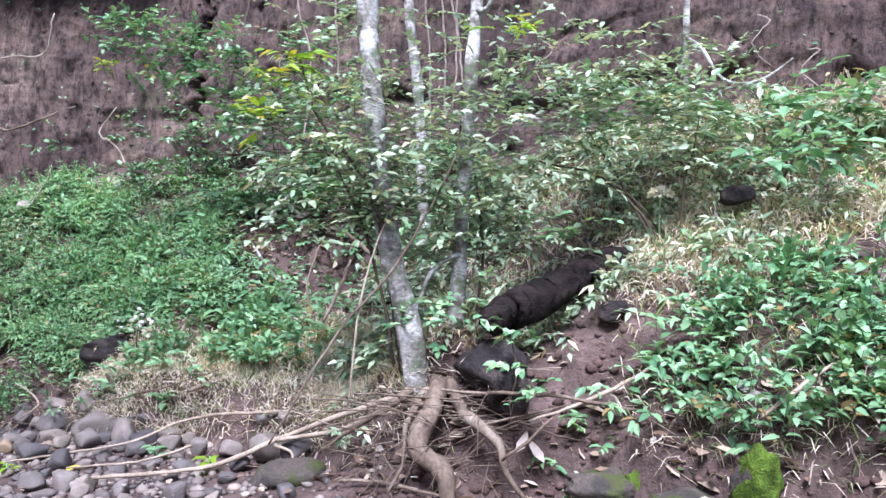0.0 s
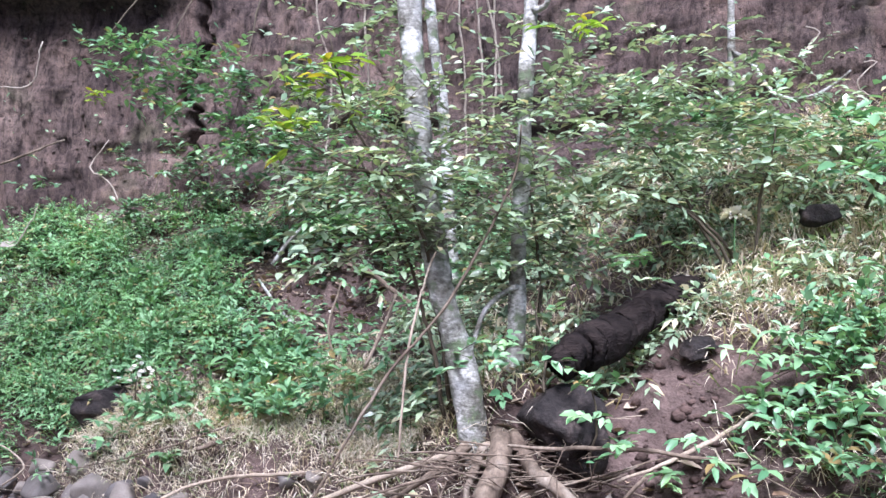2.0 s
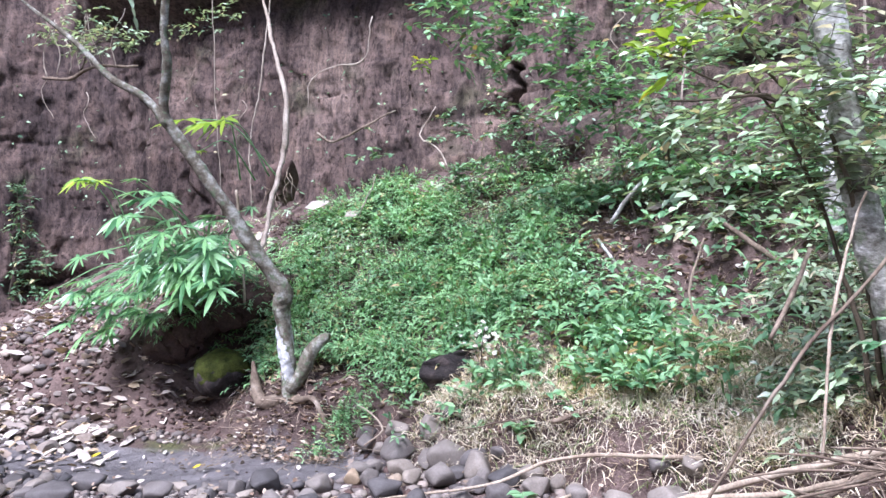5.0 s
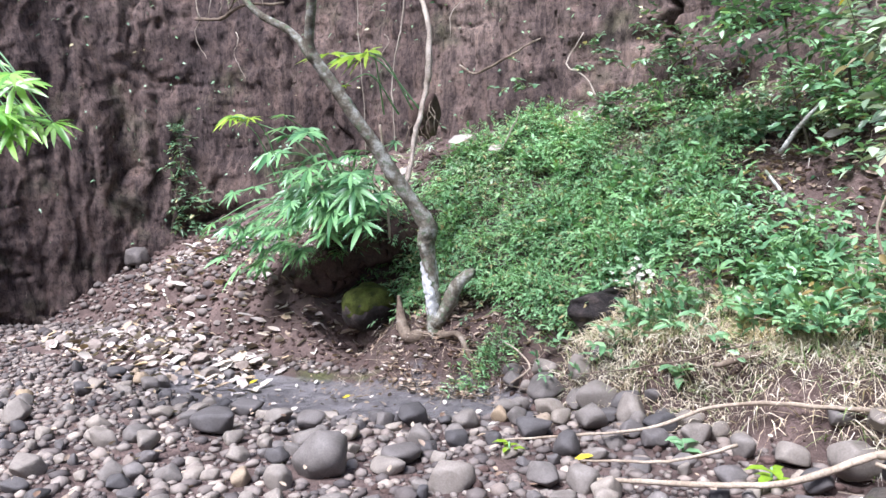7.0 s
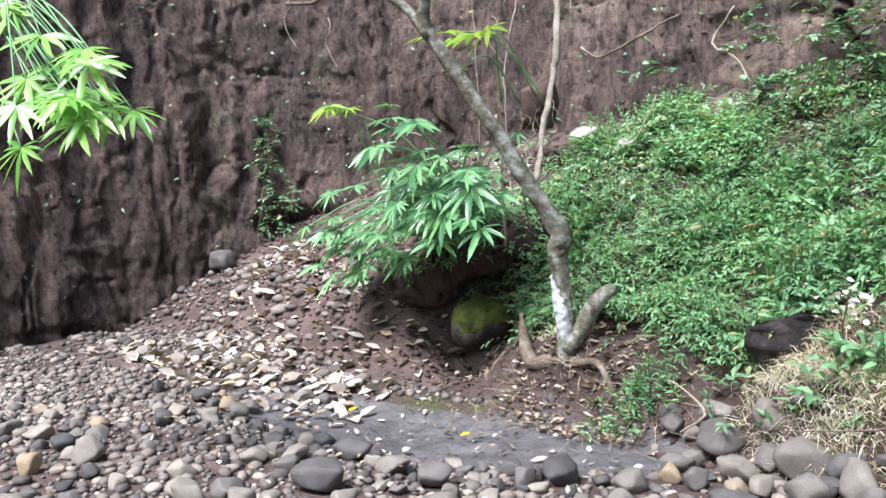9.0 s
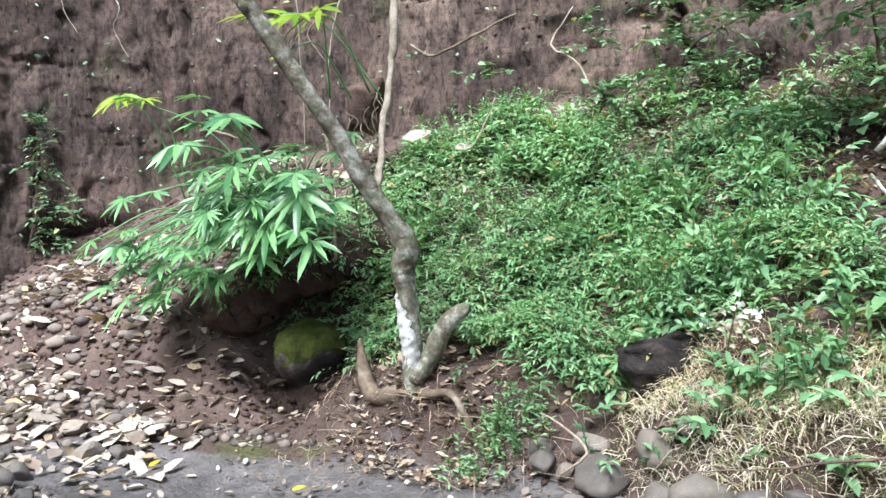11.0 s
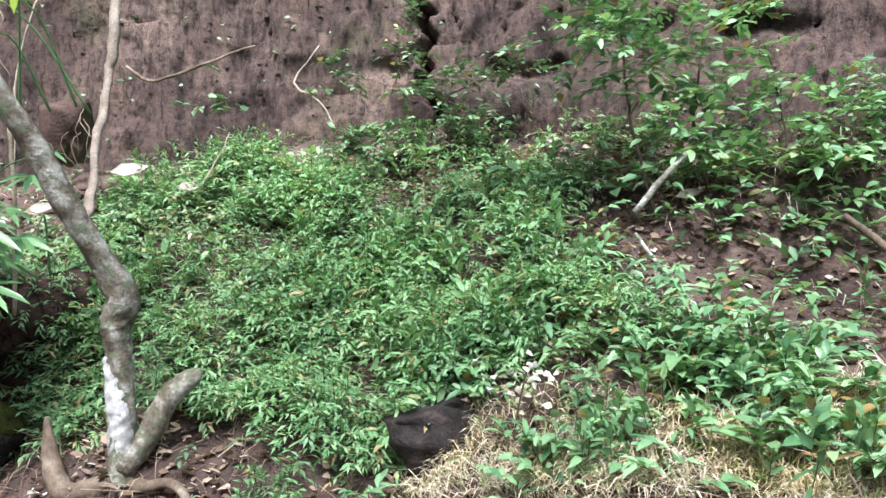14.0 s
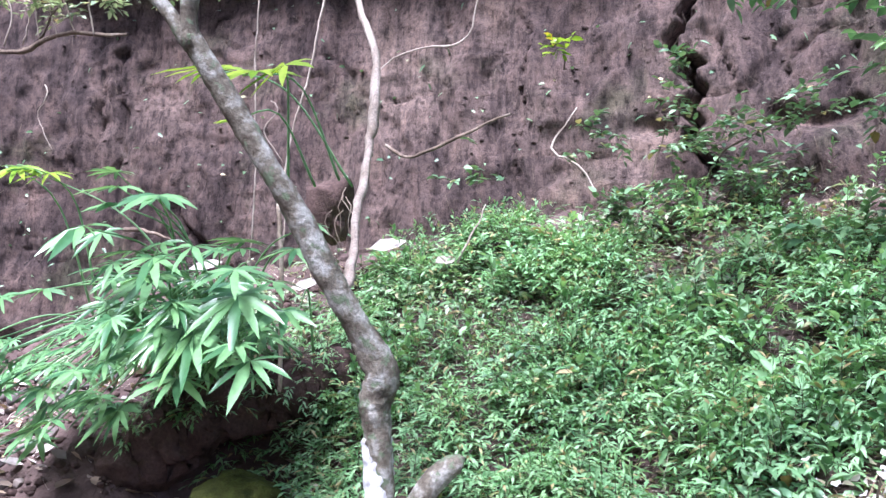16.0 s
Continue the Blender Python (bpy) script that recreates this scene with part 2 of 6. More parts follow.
def ground_material():
    """Red earth on the bank, grey-purple wet mud in the low flat, a film of moss at its far side."""
    m, t, b = shader("ground_soil", 0.9, 0.25)
    w = coords(t)
    big, small = grain(t, w, 2.2), grain(t, w, 40, 5)
    soil = ramp(t, big, [(0.28, (0.055, 0.037, 0.032)), (0.5, (0.105, 0.073, 0.063)), (0.72, (0.18, 0.128, 0.112))])
    mud = ramp(t, grain(t, w, 6), [(0.3, (0.095, 0.088, 0.09)), (0.7, (0.21, 0.195, 0.195))])
    sep = t.nodes.new("ShaderNodeSeparateXYZ")
    t.links.new(w, sep.inputs[0])

    def spot(cx, cy, rx, ry, edge):
        total = None
        for axis, c, r in (("X", cx, rx), ("Y", cy, ry)):
            d = t.nodes.new("ShaderNodeMath")
            d.operation = "SUBTRACT"
            t.links.new(sep.outputs[axis], d.inputs[0])
            d.inputs[1].default_value = c
            q = t.nodes.new("ShaderNodeMath")
            q.operation = "DIVIDE"
            t.links.new(d.outputs[0], q.inputs[0])
            q.inputs[1].default_value = r
            p = t.nodes.new("ShaderNodeMath")
            p.operation = "POWER"
            t.links.new(q.outputs[0], p.inputs[0])
            p.inputs[1].default_value = 2
            if total is None:
                total = p.outputs[0]
            else:
                s = t.nodes.new("ShaderNodeMath")
                s.operation = "ADD"
                t.links.new(total, s.inputs[0])
                t.links.new(p.outputs[0], s.inputs[1])
                total = s.outputs[0]
        n = t.nodes.new("ShaderNodeMath")
        n.operation = "MULTIPLY_ADD"
        t.links.new(grain(t, w, 3, 6), n.inputs[0])
        n.inputs[1].default_value = edge
        t.links.new(total, n.inputs[2])
        return n.outputs[0]

    wet = ramp(t, spot(-5.6, 6.6, 3.0, 0.98, 0.8), [(0.0, (1, 1, 1)), (0.9, (1, 1, 1)), (1.0, (0, 0, 0))])
    c = mix(t, wet, soil, mud)
    moss = ramp(t, spot(-6.0, 7.38, 1.35, 0.4, 1.5), [(0.0, (1, 1, 1)), (0.7, (0.9, 0.9, 0.9)), (1.0, (0, 0, 0))])
    c = mix(t, moss, c, ramp(t, small, [(0.35, (0.05, 0.052, 0.028)), (0.65, (0.125, 0.13, 0.045))]))
    c = mix(t, 0.6, c, ramp(t, small, [(0.3, (0.4, 0.4, 0.4)), (0.7, (1, 1, 1))]), "MULTIPLY")
    t.links.new(c, b.inputs["Base Color"])
    t.links.new(ramp(t, wet, [(0.0, (0.9, 0.9, 0.9)), (1.0, (0.5, 0.5, 0.5))]), b.inputs["Roughness"])
    relief(t, b, mix(t, 0.4, grain(t, w, 11), small), 1.0, 0.055)
    return m


STONE, PEBBLE, GROUND = stone_material(), pebble_material(), ground_material()

# ---- mesh tools ----
rng = np.random.default_rng(7)
UP = np.array((0.0, 0.0, 1.0))


def unit(v):
    v = np.asarray(v, float)
    return v / np.maximum(np.linalg.norm(v, axis=-1, keepdims=True), 1e-9)


def mesh_of(name, verts, faces, material, smooth=True):
    """A mesh from an array of vertices and an array of equal-sided faces."""
    verts, faces = np.asarray(verts, np.float32), np.asarray(faces, np.int32)
    me = bpy.data.meshes.new(name)
    n, k = faces.shape
    me.vertices.add(len(verts))
    me.vertices.foreach_set("co", verts.ravel())
    me.loops.add(n * k)
    me.loops.foreach_set("vertex_index", faces.ravel())
    me.polygons.add(n)
    me.polygons.foreach_set("loop_start", np.arange(0, n * k, k, dtype=np.int32))
    me.polygons.foreach_set("loop_total", np.full(n, k, np.int32))
    me.polygons.foreach_set("use_smooth", np.full(n, smooth))
    me.update(calc_edges=True)
    me.materials.append(material)
    return me


def thing(name, at, label, category, group=""):
    ob = new(name)
    ob.location = at
    ob.empty_display_size = 0.1
    return tagged(ob, label, category, group)


def part(name, shape, material, parent, label="", smooth=True):
    """One mesh object, given in world places, under a thing or a part."""
    verts, faces = shape
    base = np.array(parent.location)
    if parent.parent:
        base = base + np.array(parent.parent.location)
    ob = new(name, mesh_of(name, np.asarray(verts) - base, faces, material, smooth))
    ob.parent = parent
    return tagged(ob, label)


def single(name, shape, material, label, category, group="", kind="", smooth=True):
    """A thing that is one mesh; its origin lies at the middle of its foot."""
    verts, faces = shape
    verts = np.asarray(verts)
    base = np.array((verts[:, 0].mean(), verts[:, 1].mean(), verts[:, 2].min()))
    ob = new(name, mesh_of(name, verts - base, faces, material, smooth))
    ob.location = base
    return tagged(ob, label, category, group, kind)


def join(*shapes):
    verts, faces, n = [], [], 0
    for v, f in shapes:
        verts.append(np.asarray(v))
        faces.append(np.asarray(f) + n)
        n += len(v)
    return np.concatenate(verts), np.concatenate(faces)


def curve(points, step=0.05):
    """Points along a smooth line through the given ones."""
    p = np.asarray(points, float)
    if len(p) == 2:
        n = max(2, int(np.linalg.norm(p[1] - p[0]) / step))
        return p[0] + (p[1] - p[0]) * np.linspace(0, 1, n)[:, None]
    q = np.concatenate(([2 * p[0] - p[1]], p, [2 * p[-1] - p[-2]]))
    out = []
    for i in range(1, len(q) - 2):
        a, b, c, d = q[i - 1:i + 3]
        n = max(2, int(np.linalg.norm(c - b) / step))
        s = np.linspace(0, 1, n, endpoint=False)[:, None]
        out.append(0.5 * (2 * b + (c - a) * s + (2 * a - 5 * b + 4 * c - d) * s ** 2 + (3 * b - a - 3 * c + d) * s ** 3))
    return np.concatenate(out + [p[-1:]])


def tube(points, radii, sides=8, step=0.05, knobbly=0.08, seed=0, wander=0.0):
    """A round stem along a smooth line, uneven in girth, closed at both ends; in triangles."""
    line = curve(points, step)
    n = len(line)
    r = np.interp(np.linspace(0, 1, n), np.linspace(0, 1, len(radii)), radii)
    g = np.random.default_rng(seed)
    if wander:
        w = np.cumsum(g.normal(0, 1, (n, 3)), axis=0)
        w -= np.linspace(0, 1, n)[:, None] * w[-1]
        line = line + wander * w / math.sqrt(n)
    tang = unit(np.gradient(line, axis=0))
    ref = np.array((0.31, 0.95, 0.05)) if abs(tang[:, 1]).mean() < 0.8 else np.array((0.05, 0.1, 1.0))
    a = unit(np.cross(tang, ref))
    b = np.cross(tang, a)
    ang = np.linspace(0, 2 * math.pi, sides, endpoint=False)
    wob = 1 + knobbly * (np.sin(ang * 2 + np.linspace(0, n * step * 9, n)[:, None] + seed) + g.normal(0, 0.5, (n, sides)))
    ring = line[:, None] + (np.cos(ang)[:, None] * a[:, None] + np.sin(ang)[:, None] * b[:, None]) * (r[:, None] * wob)[:, :, None]
    verts = np.concatenate((ring.reshape(-1, 3), line[:1], line[-1:]))
    i, j = np.meshgrid(np.arange(n - 1), np.arange(sides), indexing="ij")
    k = (j + 1) % sides
    q = np.stack((i * sides + j, i * sides + k, (i + 1) * sides + k, (i + 1) * sides + j), -1).reshape(-1, 4)
    faces = [q[:, [0, 1, 2]], q[:, [0, 2, 3]]]
    e = np.arange(sides)
    faces.append(np.stack((np.full(sides, n * sides), (e + 1) % sides, e), -1))
    faces.append(np.stack((np.full(sides, n * sides + 1), (n - 1) * sides + e, (n - 1) * sides + (e + 1) % sides), -1))
    return verts, np.concatenate(faces)


def leaves(P, D, N, L, W, droop=0.25, fold=0.18, shape=(0.75, 1.0, 0.74), curl=0.0):
    """Many leaves: place, direction, upper side, length, width. Each has a midrib fold and bends down; 8 triangles."""
    P, D, N = np.asarray(P, float), unit(D), unit(N)
    n = len(P)
    L, W = np.broadcast_to(L, n)[:, None], np.broadcast_to(W, n)[:, None]
    S = unit(np.cross(D, N))
    N = np.cross(S, D)
    verts = np.zeros((n, 8, 3))

    def mid(t):
        return P + D * L * t - UP * (droop * L * t * t)

    t1, t2 = 0.32, 0.72
    rise = N * W * fold
    verts[:, 0] = P
    for k, (t, w) in enumerate(((t1, shape[1] if shape[1] > shape[0] else shape[0]), (t2, shape[2]))):
        m = mid(t)
        verts[:, 1 + 3 * k] = m - S * W * 0.5 * w + rise * (1 - curl * k)
        verts[:, 2 + 3 * k] = m
        verts[:, 3 + 3 * k] = m + S * W * 0.5 * w + rise
    verts[:, 7] = mid(1.0)
    one = np.array(((0, 2, 1), (0, 3, 2), (1, 2, 5), (1, 5, 4), (2, 3, 6), (2, 6, 5), (4, 5, 7), (5, 6, 7)))
    return verts.reshape(-1, 3), (np.arange(n)[:, None, None] * 8 + one).reshape(-1, 3)


def small_leaves(P, D, N, L, W, droop=0.2):
    """The same with 4 triangles."""
    P, D, N = np.asarray(P, float), unit(D), unit(N)
    n = len(P)
    L, W = np.broadcast_to(L, n)[:, None], np.broadcast_to(W, n)[:, None]
    S = unit(np.cross(D, N))
    m = P + D * L * 0.45 - UP * droop * L * 0.2
    verts = np.stack((P, m - S * W * 0.5 + UP * W * 0.1, m, m + S * W * 0.5 + UP * W * 0.1, P + D * L - UP * droop * L), 1)
    one = np.array(((0, 2, 1), (0, 3, 2), (1, 2, 4), (2, 3, 4)))
    return verts.reshape(-1, 3), (np.arange(n)[:, None, None] * 5 + one).reshape(-1, 3)


def random_dirs(n, low, high, r=rng):
    """Directions all round, with the upward part between low and high."""
    a, z = r.uniform(0, 2 * math.pi, n), r.uniform(low, high, n)
    h = np.sqrt(np.maximum(1 - z * z, 0))
    return np.stack((np.cos(a) * h, np.sin(a) * h, z), -1)


def sprigs(base, way, length, k, leaf, width, r=rng, spread=0.75, droop=0.25, fine=False, first=0.15, bend=0.35):
    """Short stems with k leaves in two ranks; returns the leaves and the thin stems."""
    base, way = np.asarray(base, float), unit(way)
    n = len(base)
    length = np.broadcast_to(length, n)
    s = np.linspace(first, 1, k)[None, :, None]
    line = base[:, None] + way[:, None] * length[:, None, None] * s - UP * bend * (length[:, None, None] * s ** 2)
    side = unit(np.cross(way, UP) + r.normal(0, 0.15, (n, 3)))[:, None]
    sign = np.where(np.arange(k) % 2 == 0, 1.0, -1.0)[None, :, None]
    tangent = unit(way[:, None] - UP * 2 * bend * s)
    d = unit(tangent * (1 - spread * 0.6) + side * sign * spread * (1.15 - s) + r.normal(0, 0.16, (n, k, 3)))
    up = unit(np.array((0, -0.2, 1.0)) + r.normal(0, 0.3, (n, k, 3)))
    size = (leaf * r.uniform(0.7, 1.2, (n, k)) * (0.75 + 0.25 * np.sin(np.pi * s[..., 0]))).ravel()
    make = small_leaves if fine else leaves
    v, f = make(line.reshape(-1, 3), d.reshape(-1, 3), up.reshape(-1, 3), size, size * width, droop)
    return (v, f), stalks(base, base + way * length[:, None] - UP * (bend * length)[:, None], 0.0025)


def stalks(a, b, r0):
    """Thin three-sided stems from a to b."""
    a, b = np.asarray(a, float), np.asarray(b, float)
    n = len(a)
    t = unit(b - a)
    s = unit(np.cross(t, np.array((0.2, 0.9, 0.3))))
    u = np.cross(t, s)
    r0 = np.broadcast_to(r0, n)[:, None]
    off = [s * r0, (-0.5 * s + 0.87 * u) * r0, (-0.5 * s - 0.87 * u) * r0]
    verts = np.stack([a + o for o in off] + [b + o * 0.5 for o in off], 1)
    one = np.array(((0, 1, 4), (0, 4, 3), (1, 2, 5), (1, 5, 4), (2, 0, 3), (2, 3, 5)))
    return verts.reshape(-1, 3), (np.arange(n)[:, None, None] * 6 + one).reshape(-1, 3)


def blades(base, way, length, width, bend=0.5):
    """Grass: each blade two narrow triangles that arch over."""
    base, way = np.asarray(base, float), unit(way)
    n = len(base)
    length, width = np.broadcast_to(length, n)[:, None], np.broadcast_to(width, n)[:, None]
    s = unit(np.cross(way, UP + rng.normal(0, 0.3, (n, 3))))
    m = base + way * length * 0.55 - UP * bend * length * 0.15
    tip = base + way * length - UP * bend * length * 0.75
    verts = np.stack((base - s * width * 0.4, base + s * width * 0.4, m - s * width * 0.5, m + s * width * 0.5, tip), 1)
    one = np.array(((0, 1, 3), (0, 3, 2), (2, 3, 4)))
    return verts.reshape(-1, 3), (np.arange(n)[:, None, None] * 5 + one).reshape(-1, 3)


def ball(level):
    bm = bmesh.new()
    bmesh.ops.create_icosphere(bm, subdivisions=level, radius=1.0)
    v = np.array([k.co for k in bm.verts])
    f = np.array([[k.index for k in q.verts] for q in bm.faces])
    bm.free()
    return v, f


BALLS = {k: ball(k) for k in (1, 2, 3, 4)}


def rock(at, size, seed=0, level=3, rough=0.18, blocky=0.5, turn=0.0, facets=9, cut=0.8):
    """A stone: a ball pressed towards a block, with lumps; size is its three half axes."""
    v, f = BALLS[level]
    g = np.random.default_rng(seed)
    v = v.copy()
    v = v / (np.abs(v) ** 4).sum(1, keepdims=True) ** (blocky * 0.25)
    lump = 0
    for k in range(10):
        d, fr = unit(g.normal(0, 1, 3)), g.uniform(1.2, 2.2) * (1 + k * 0.45)
        lump = lump + np.sin(v @ d * fr * 2 + g.uniform(0, 6)) / (1 + k * 0.7)
    v = v * (1 + rough * lump[:, None] / 2.2)
    for k in range(facets):
        d = unit(g.normal(0, 1, 3) * (1, 1, 0.8))
        over = np.maximum(v @ d - cut * g.uniform(0.85, 1.12), 0)
        v = v - over[:, None] * d * 0.85
    v = v * np.asarray(size)
    c, s = math.cos(turn), math.sin(turn)
    v = v @ np.array(((c, s, 0), (-s, c, 0), (0, 0, 1)))
    return v + np.asarray(at), f


def ground_at(x, y, lift=0.0):
    return np.array((x, y, float(height(x, y)) + lift))


def scatter(n, x0, x1, y0, y1, keep, r=rng):
    """Up to n places on the ground in a rectangle, kept with the chance that keep(x, y) gives."""
    x, y = r.uniform(x0, x1, n), r.uniform(y0, y1, n)
    m = r.uniform(0, 1, n) < keep(x, y)
    x, y = x[m], y[m]
    return np.stack((x, y, height(x, y)), -1)


def past_toe(x, y):
    return y - lerp_table(x, STATION, TOE)


def soft_band(x, lo, hi, edge):
    return smooth01((x - lo) / edge) * smooth01((hi - x) / edge)


def to_wall(x, y):
    return lerp_table(x, STATION, WALL) - y


# ---- plan of the ground and the cliff ----
def lerp_table(x, xs, ys):
    return np.interp(x, xs, ys)


STATION = (-40, -14, -12, -10, -8.5, -7, -6, -5, -4.3, -3.5, -2.5, -1.8, -1, 0, 0.7, 1.4, 2.2, 3.4, 6, 40)
TOE = (7, 7, 8.0, 8.2, 8.0, 7.7, 7.75, 7.3, 7.05, 6.75, 6.2, 5.95, 5.3, 4.55, 4.2, 3.3, 2.6, 2.0, 1.0, 1.0)
LIP = (0.1, 0.1, 0.15, 0.3, 0.3, 0.3, 0.25, 0.38, 0.3, 0.3, 0.5, 0.48, 0.45, 0.45, 0.35, 0.45, 0.5, 0.6, 0.8, 0.8)
WALL = (10, 10, 10.2, 10.5, 10.6, 10.6, 10.55, 10.45, 10.35, 10.2, 10.05, 9.85, 9.55, 9.15, 8.75, 8.35, 7.95, 7.4, 6.4, 6.4)
FOOT = (0.8, 0.8, 0.9, 1.2, 1.8, 2.0, 2.1, 2.15, 2.25, 2.35, 2.35, 2.3, 2.3, 2.4, 2.5, 2.6, 2.7, 2.9, 3.2, 3.2)


def smooth01(t):
    t = np.clip(t, 0, 1)
    return t * t * (3 - 2 * t)


def bump(x, y, cx, cy, rx, ry):
    return np.exp(-((x - cx) / rx) ** 2 - ((y - cy) / ry) ** 2)


def waves(x, y, scale, seed):
    """Smooth lattice noise in two octaves, about -1 to 1, that stands for uneven ground."""
    table = np.random.default_rng(seed).uniform(-1, 1, 4096)
    total = 0
    for k, weight in ((1.0, 0.8), (2.13, 0.4)):
        u, v = np.asarray(x, float) * k / scale + 37.2 * k, np.asarray(y, float) * k / scale + 11.7 * k
        u, v = np.broadcast_arrays(u, v)
        i, j = np.floor(u).astype(int), np.floor(v).astype(int)
        a, b = u - i, v - j
        a, b = a * a * (3 - 2 * a), b * b * (3 - 2 * b)

        def corner(p, q):
            return table[(p * 157 + q * 911 + (p * q) % 71) % 4096]

        total = total + weight * ((corner(i, j) * (1 - a) + corner(i + 1, j) * a) * (1 - b) + (corner(i, j + 1) * (1 - a) + corner(i + 1, j + 1) * a) * b)
    return total


def bed(x, y):
    z = -0.04 - 0.32 * bump(x, y, -5.9, 6.8, 2.4, 1.3) - 0.1 * smooth01((-x - 1) / 2.5) - 0.12 * smooth01((-x - 7) / 3)
    # unseen slope behind the camera, raised to close the ravine and limit the sky
    z = z + 1.9 * smooth01((-y - 3.2) / 3.5) + 5.0 * smooth01((-y - 5) / 6)
    return z


def height(x, y):
    x, y = np.asarray(x, float), np.asarray(y, float)
    toe, lip, wall, foot = (lerp_table(x, STATION, k) for k in (TOE, LIP, WALL, FOOT))
    toe = toe + 0.16 * waves(x, y * 0.2, 0.8, 5)
    z0 = bed(x, np.minimum(y, toe))
    s = y - toe
    up = np.clip((s - 0.3) / np.maximum(wall - toe - 0.3, 0.5), 0, 1.3)
    power = 1.18 - 0.36 * smooth01((x - 0.3) / 1.2) - 0.22 * smooth01((-x - 3) / 1.5)
    z = z0 + lip * smooth01(s / 0.38) + (foot - lip - z0) * up ** power
    z = z + 0.5 * bump(x, y, 0.0, 4.92, 0.5, 0.36)                       # root mound under the pair of trees
    z = z - 0.5 * bump(x, y, -0.85, 7.6, 0.85, 0.5) + 0.3 * bump(x, y, -0.85, 8.35, 0.8, 0.32)   # undercut bank
    z = z - 0.75 * bump(x, y, -6.2, 8.5, 0.55, 0.48) + 0.3 * bump(x, y, -7.3, 8.6, 0.4, 0.5)  # hollow and mound beside it
    z = z + 0.2 * bump(x, y, -9.3, 8.7, 0.9, 0.7)                            # rubble heap
    z = z + 0.36 * bump(x, y, 0.85, 5.0, 0.55, 0.38)                         # earth under the log
    z = z + 0.22 * bump(x, y, -4.8, 7.55, 0.45, 0.25)
    rough = 0.5 + 0.5 * smooth01(s / 0.6)
    z = z + rough * (0.05 * waves(x, y, 0.55, 1) + 0.025 * waves(x, y, 0.22, 2) + 0.012 * waves(x, y, 0.1, 3))
    return z
# ---- end of the plan ----

# ---- ground ----
def axis(lo, fine_lo, fine_hi, hi, step, coarse):
    n1, n2 = max(2, int((fine_lo - lo) / coarse)), max(2, int((hi - fine_hi) / coarse))
    return np.concatenate((np.linspace(lo, fine_lo, n1, endpoint=False), np.arange(fine_lo, fine_hi, step), np.linspace(fine_hi, hi, n2)))


def grid_faces(nu, nv):
    i, j = np.meshgrid(np.arange(nu - 1), np.arange(nv - 1), indexing="ij")
    a = i * nv + j
    return np.stack((a, a + nv, a + nv + 1, a + 1), -1).reshape(-1, 4)


gx = axis(-60, -13.5, 5, 60, 0.045, 2.5)
gy = axis(-60, 1.5, 10.6, 11.4, 0.045, 2.5)
GX, GY = np.meshgrid(gx, gy, indexing="ij")
GZ = height(GX, GY)
single("ground", (np.stack((GX, GY, GZ), -1).reshape(-1, 3), grid_faces(len(gx), len(gy))), GROUND, "damp reddish-brown earth bank and creek bed with purple-grey mud", "ground", kind="structure")


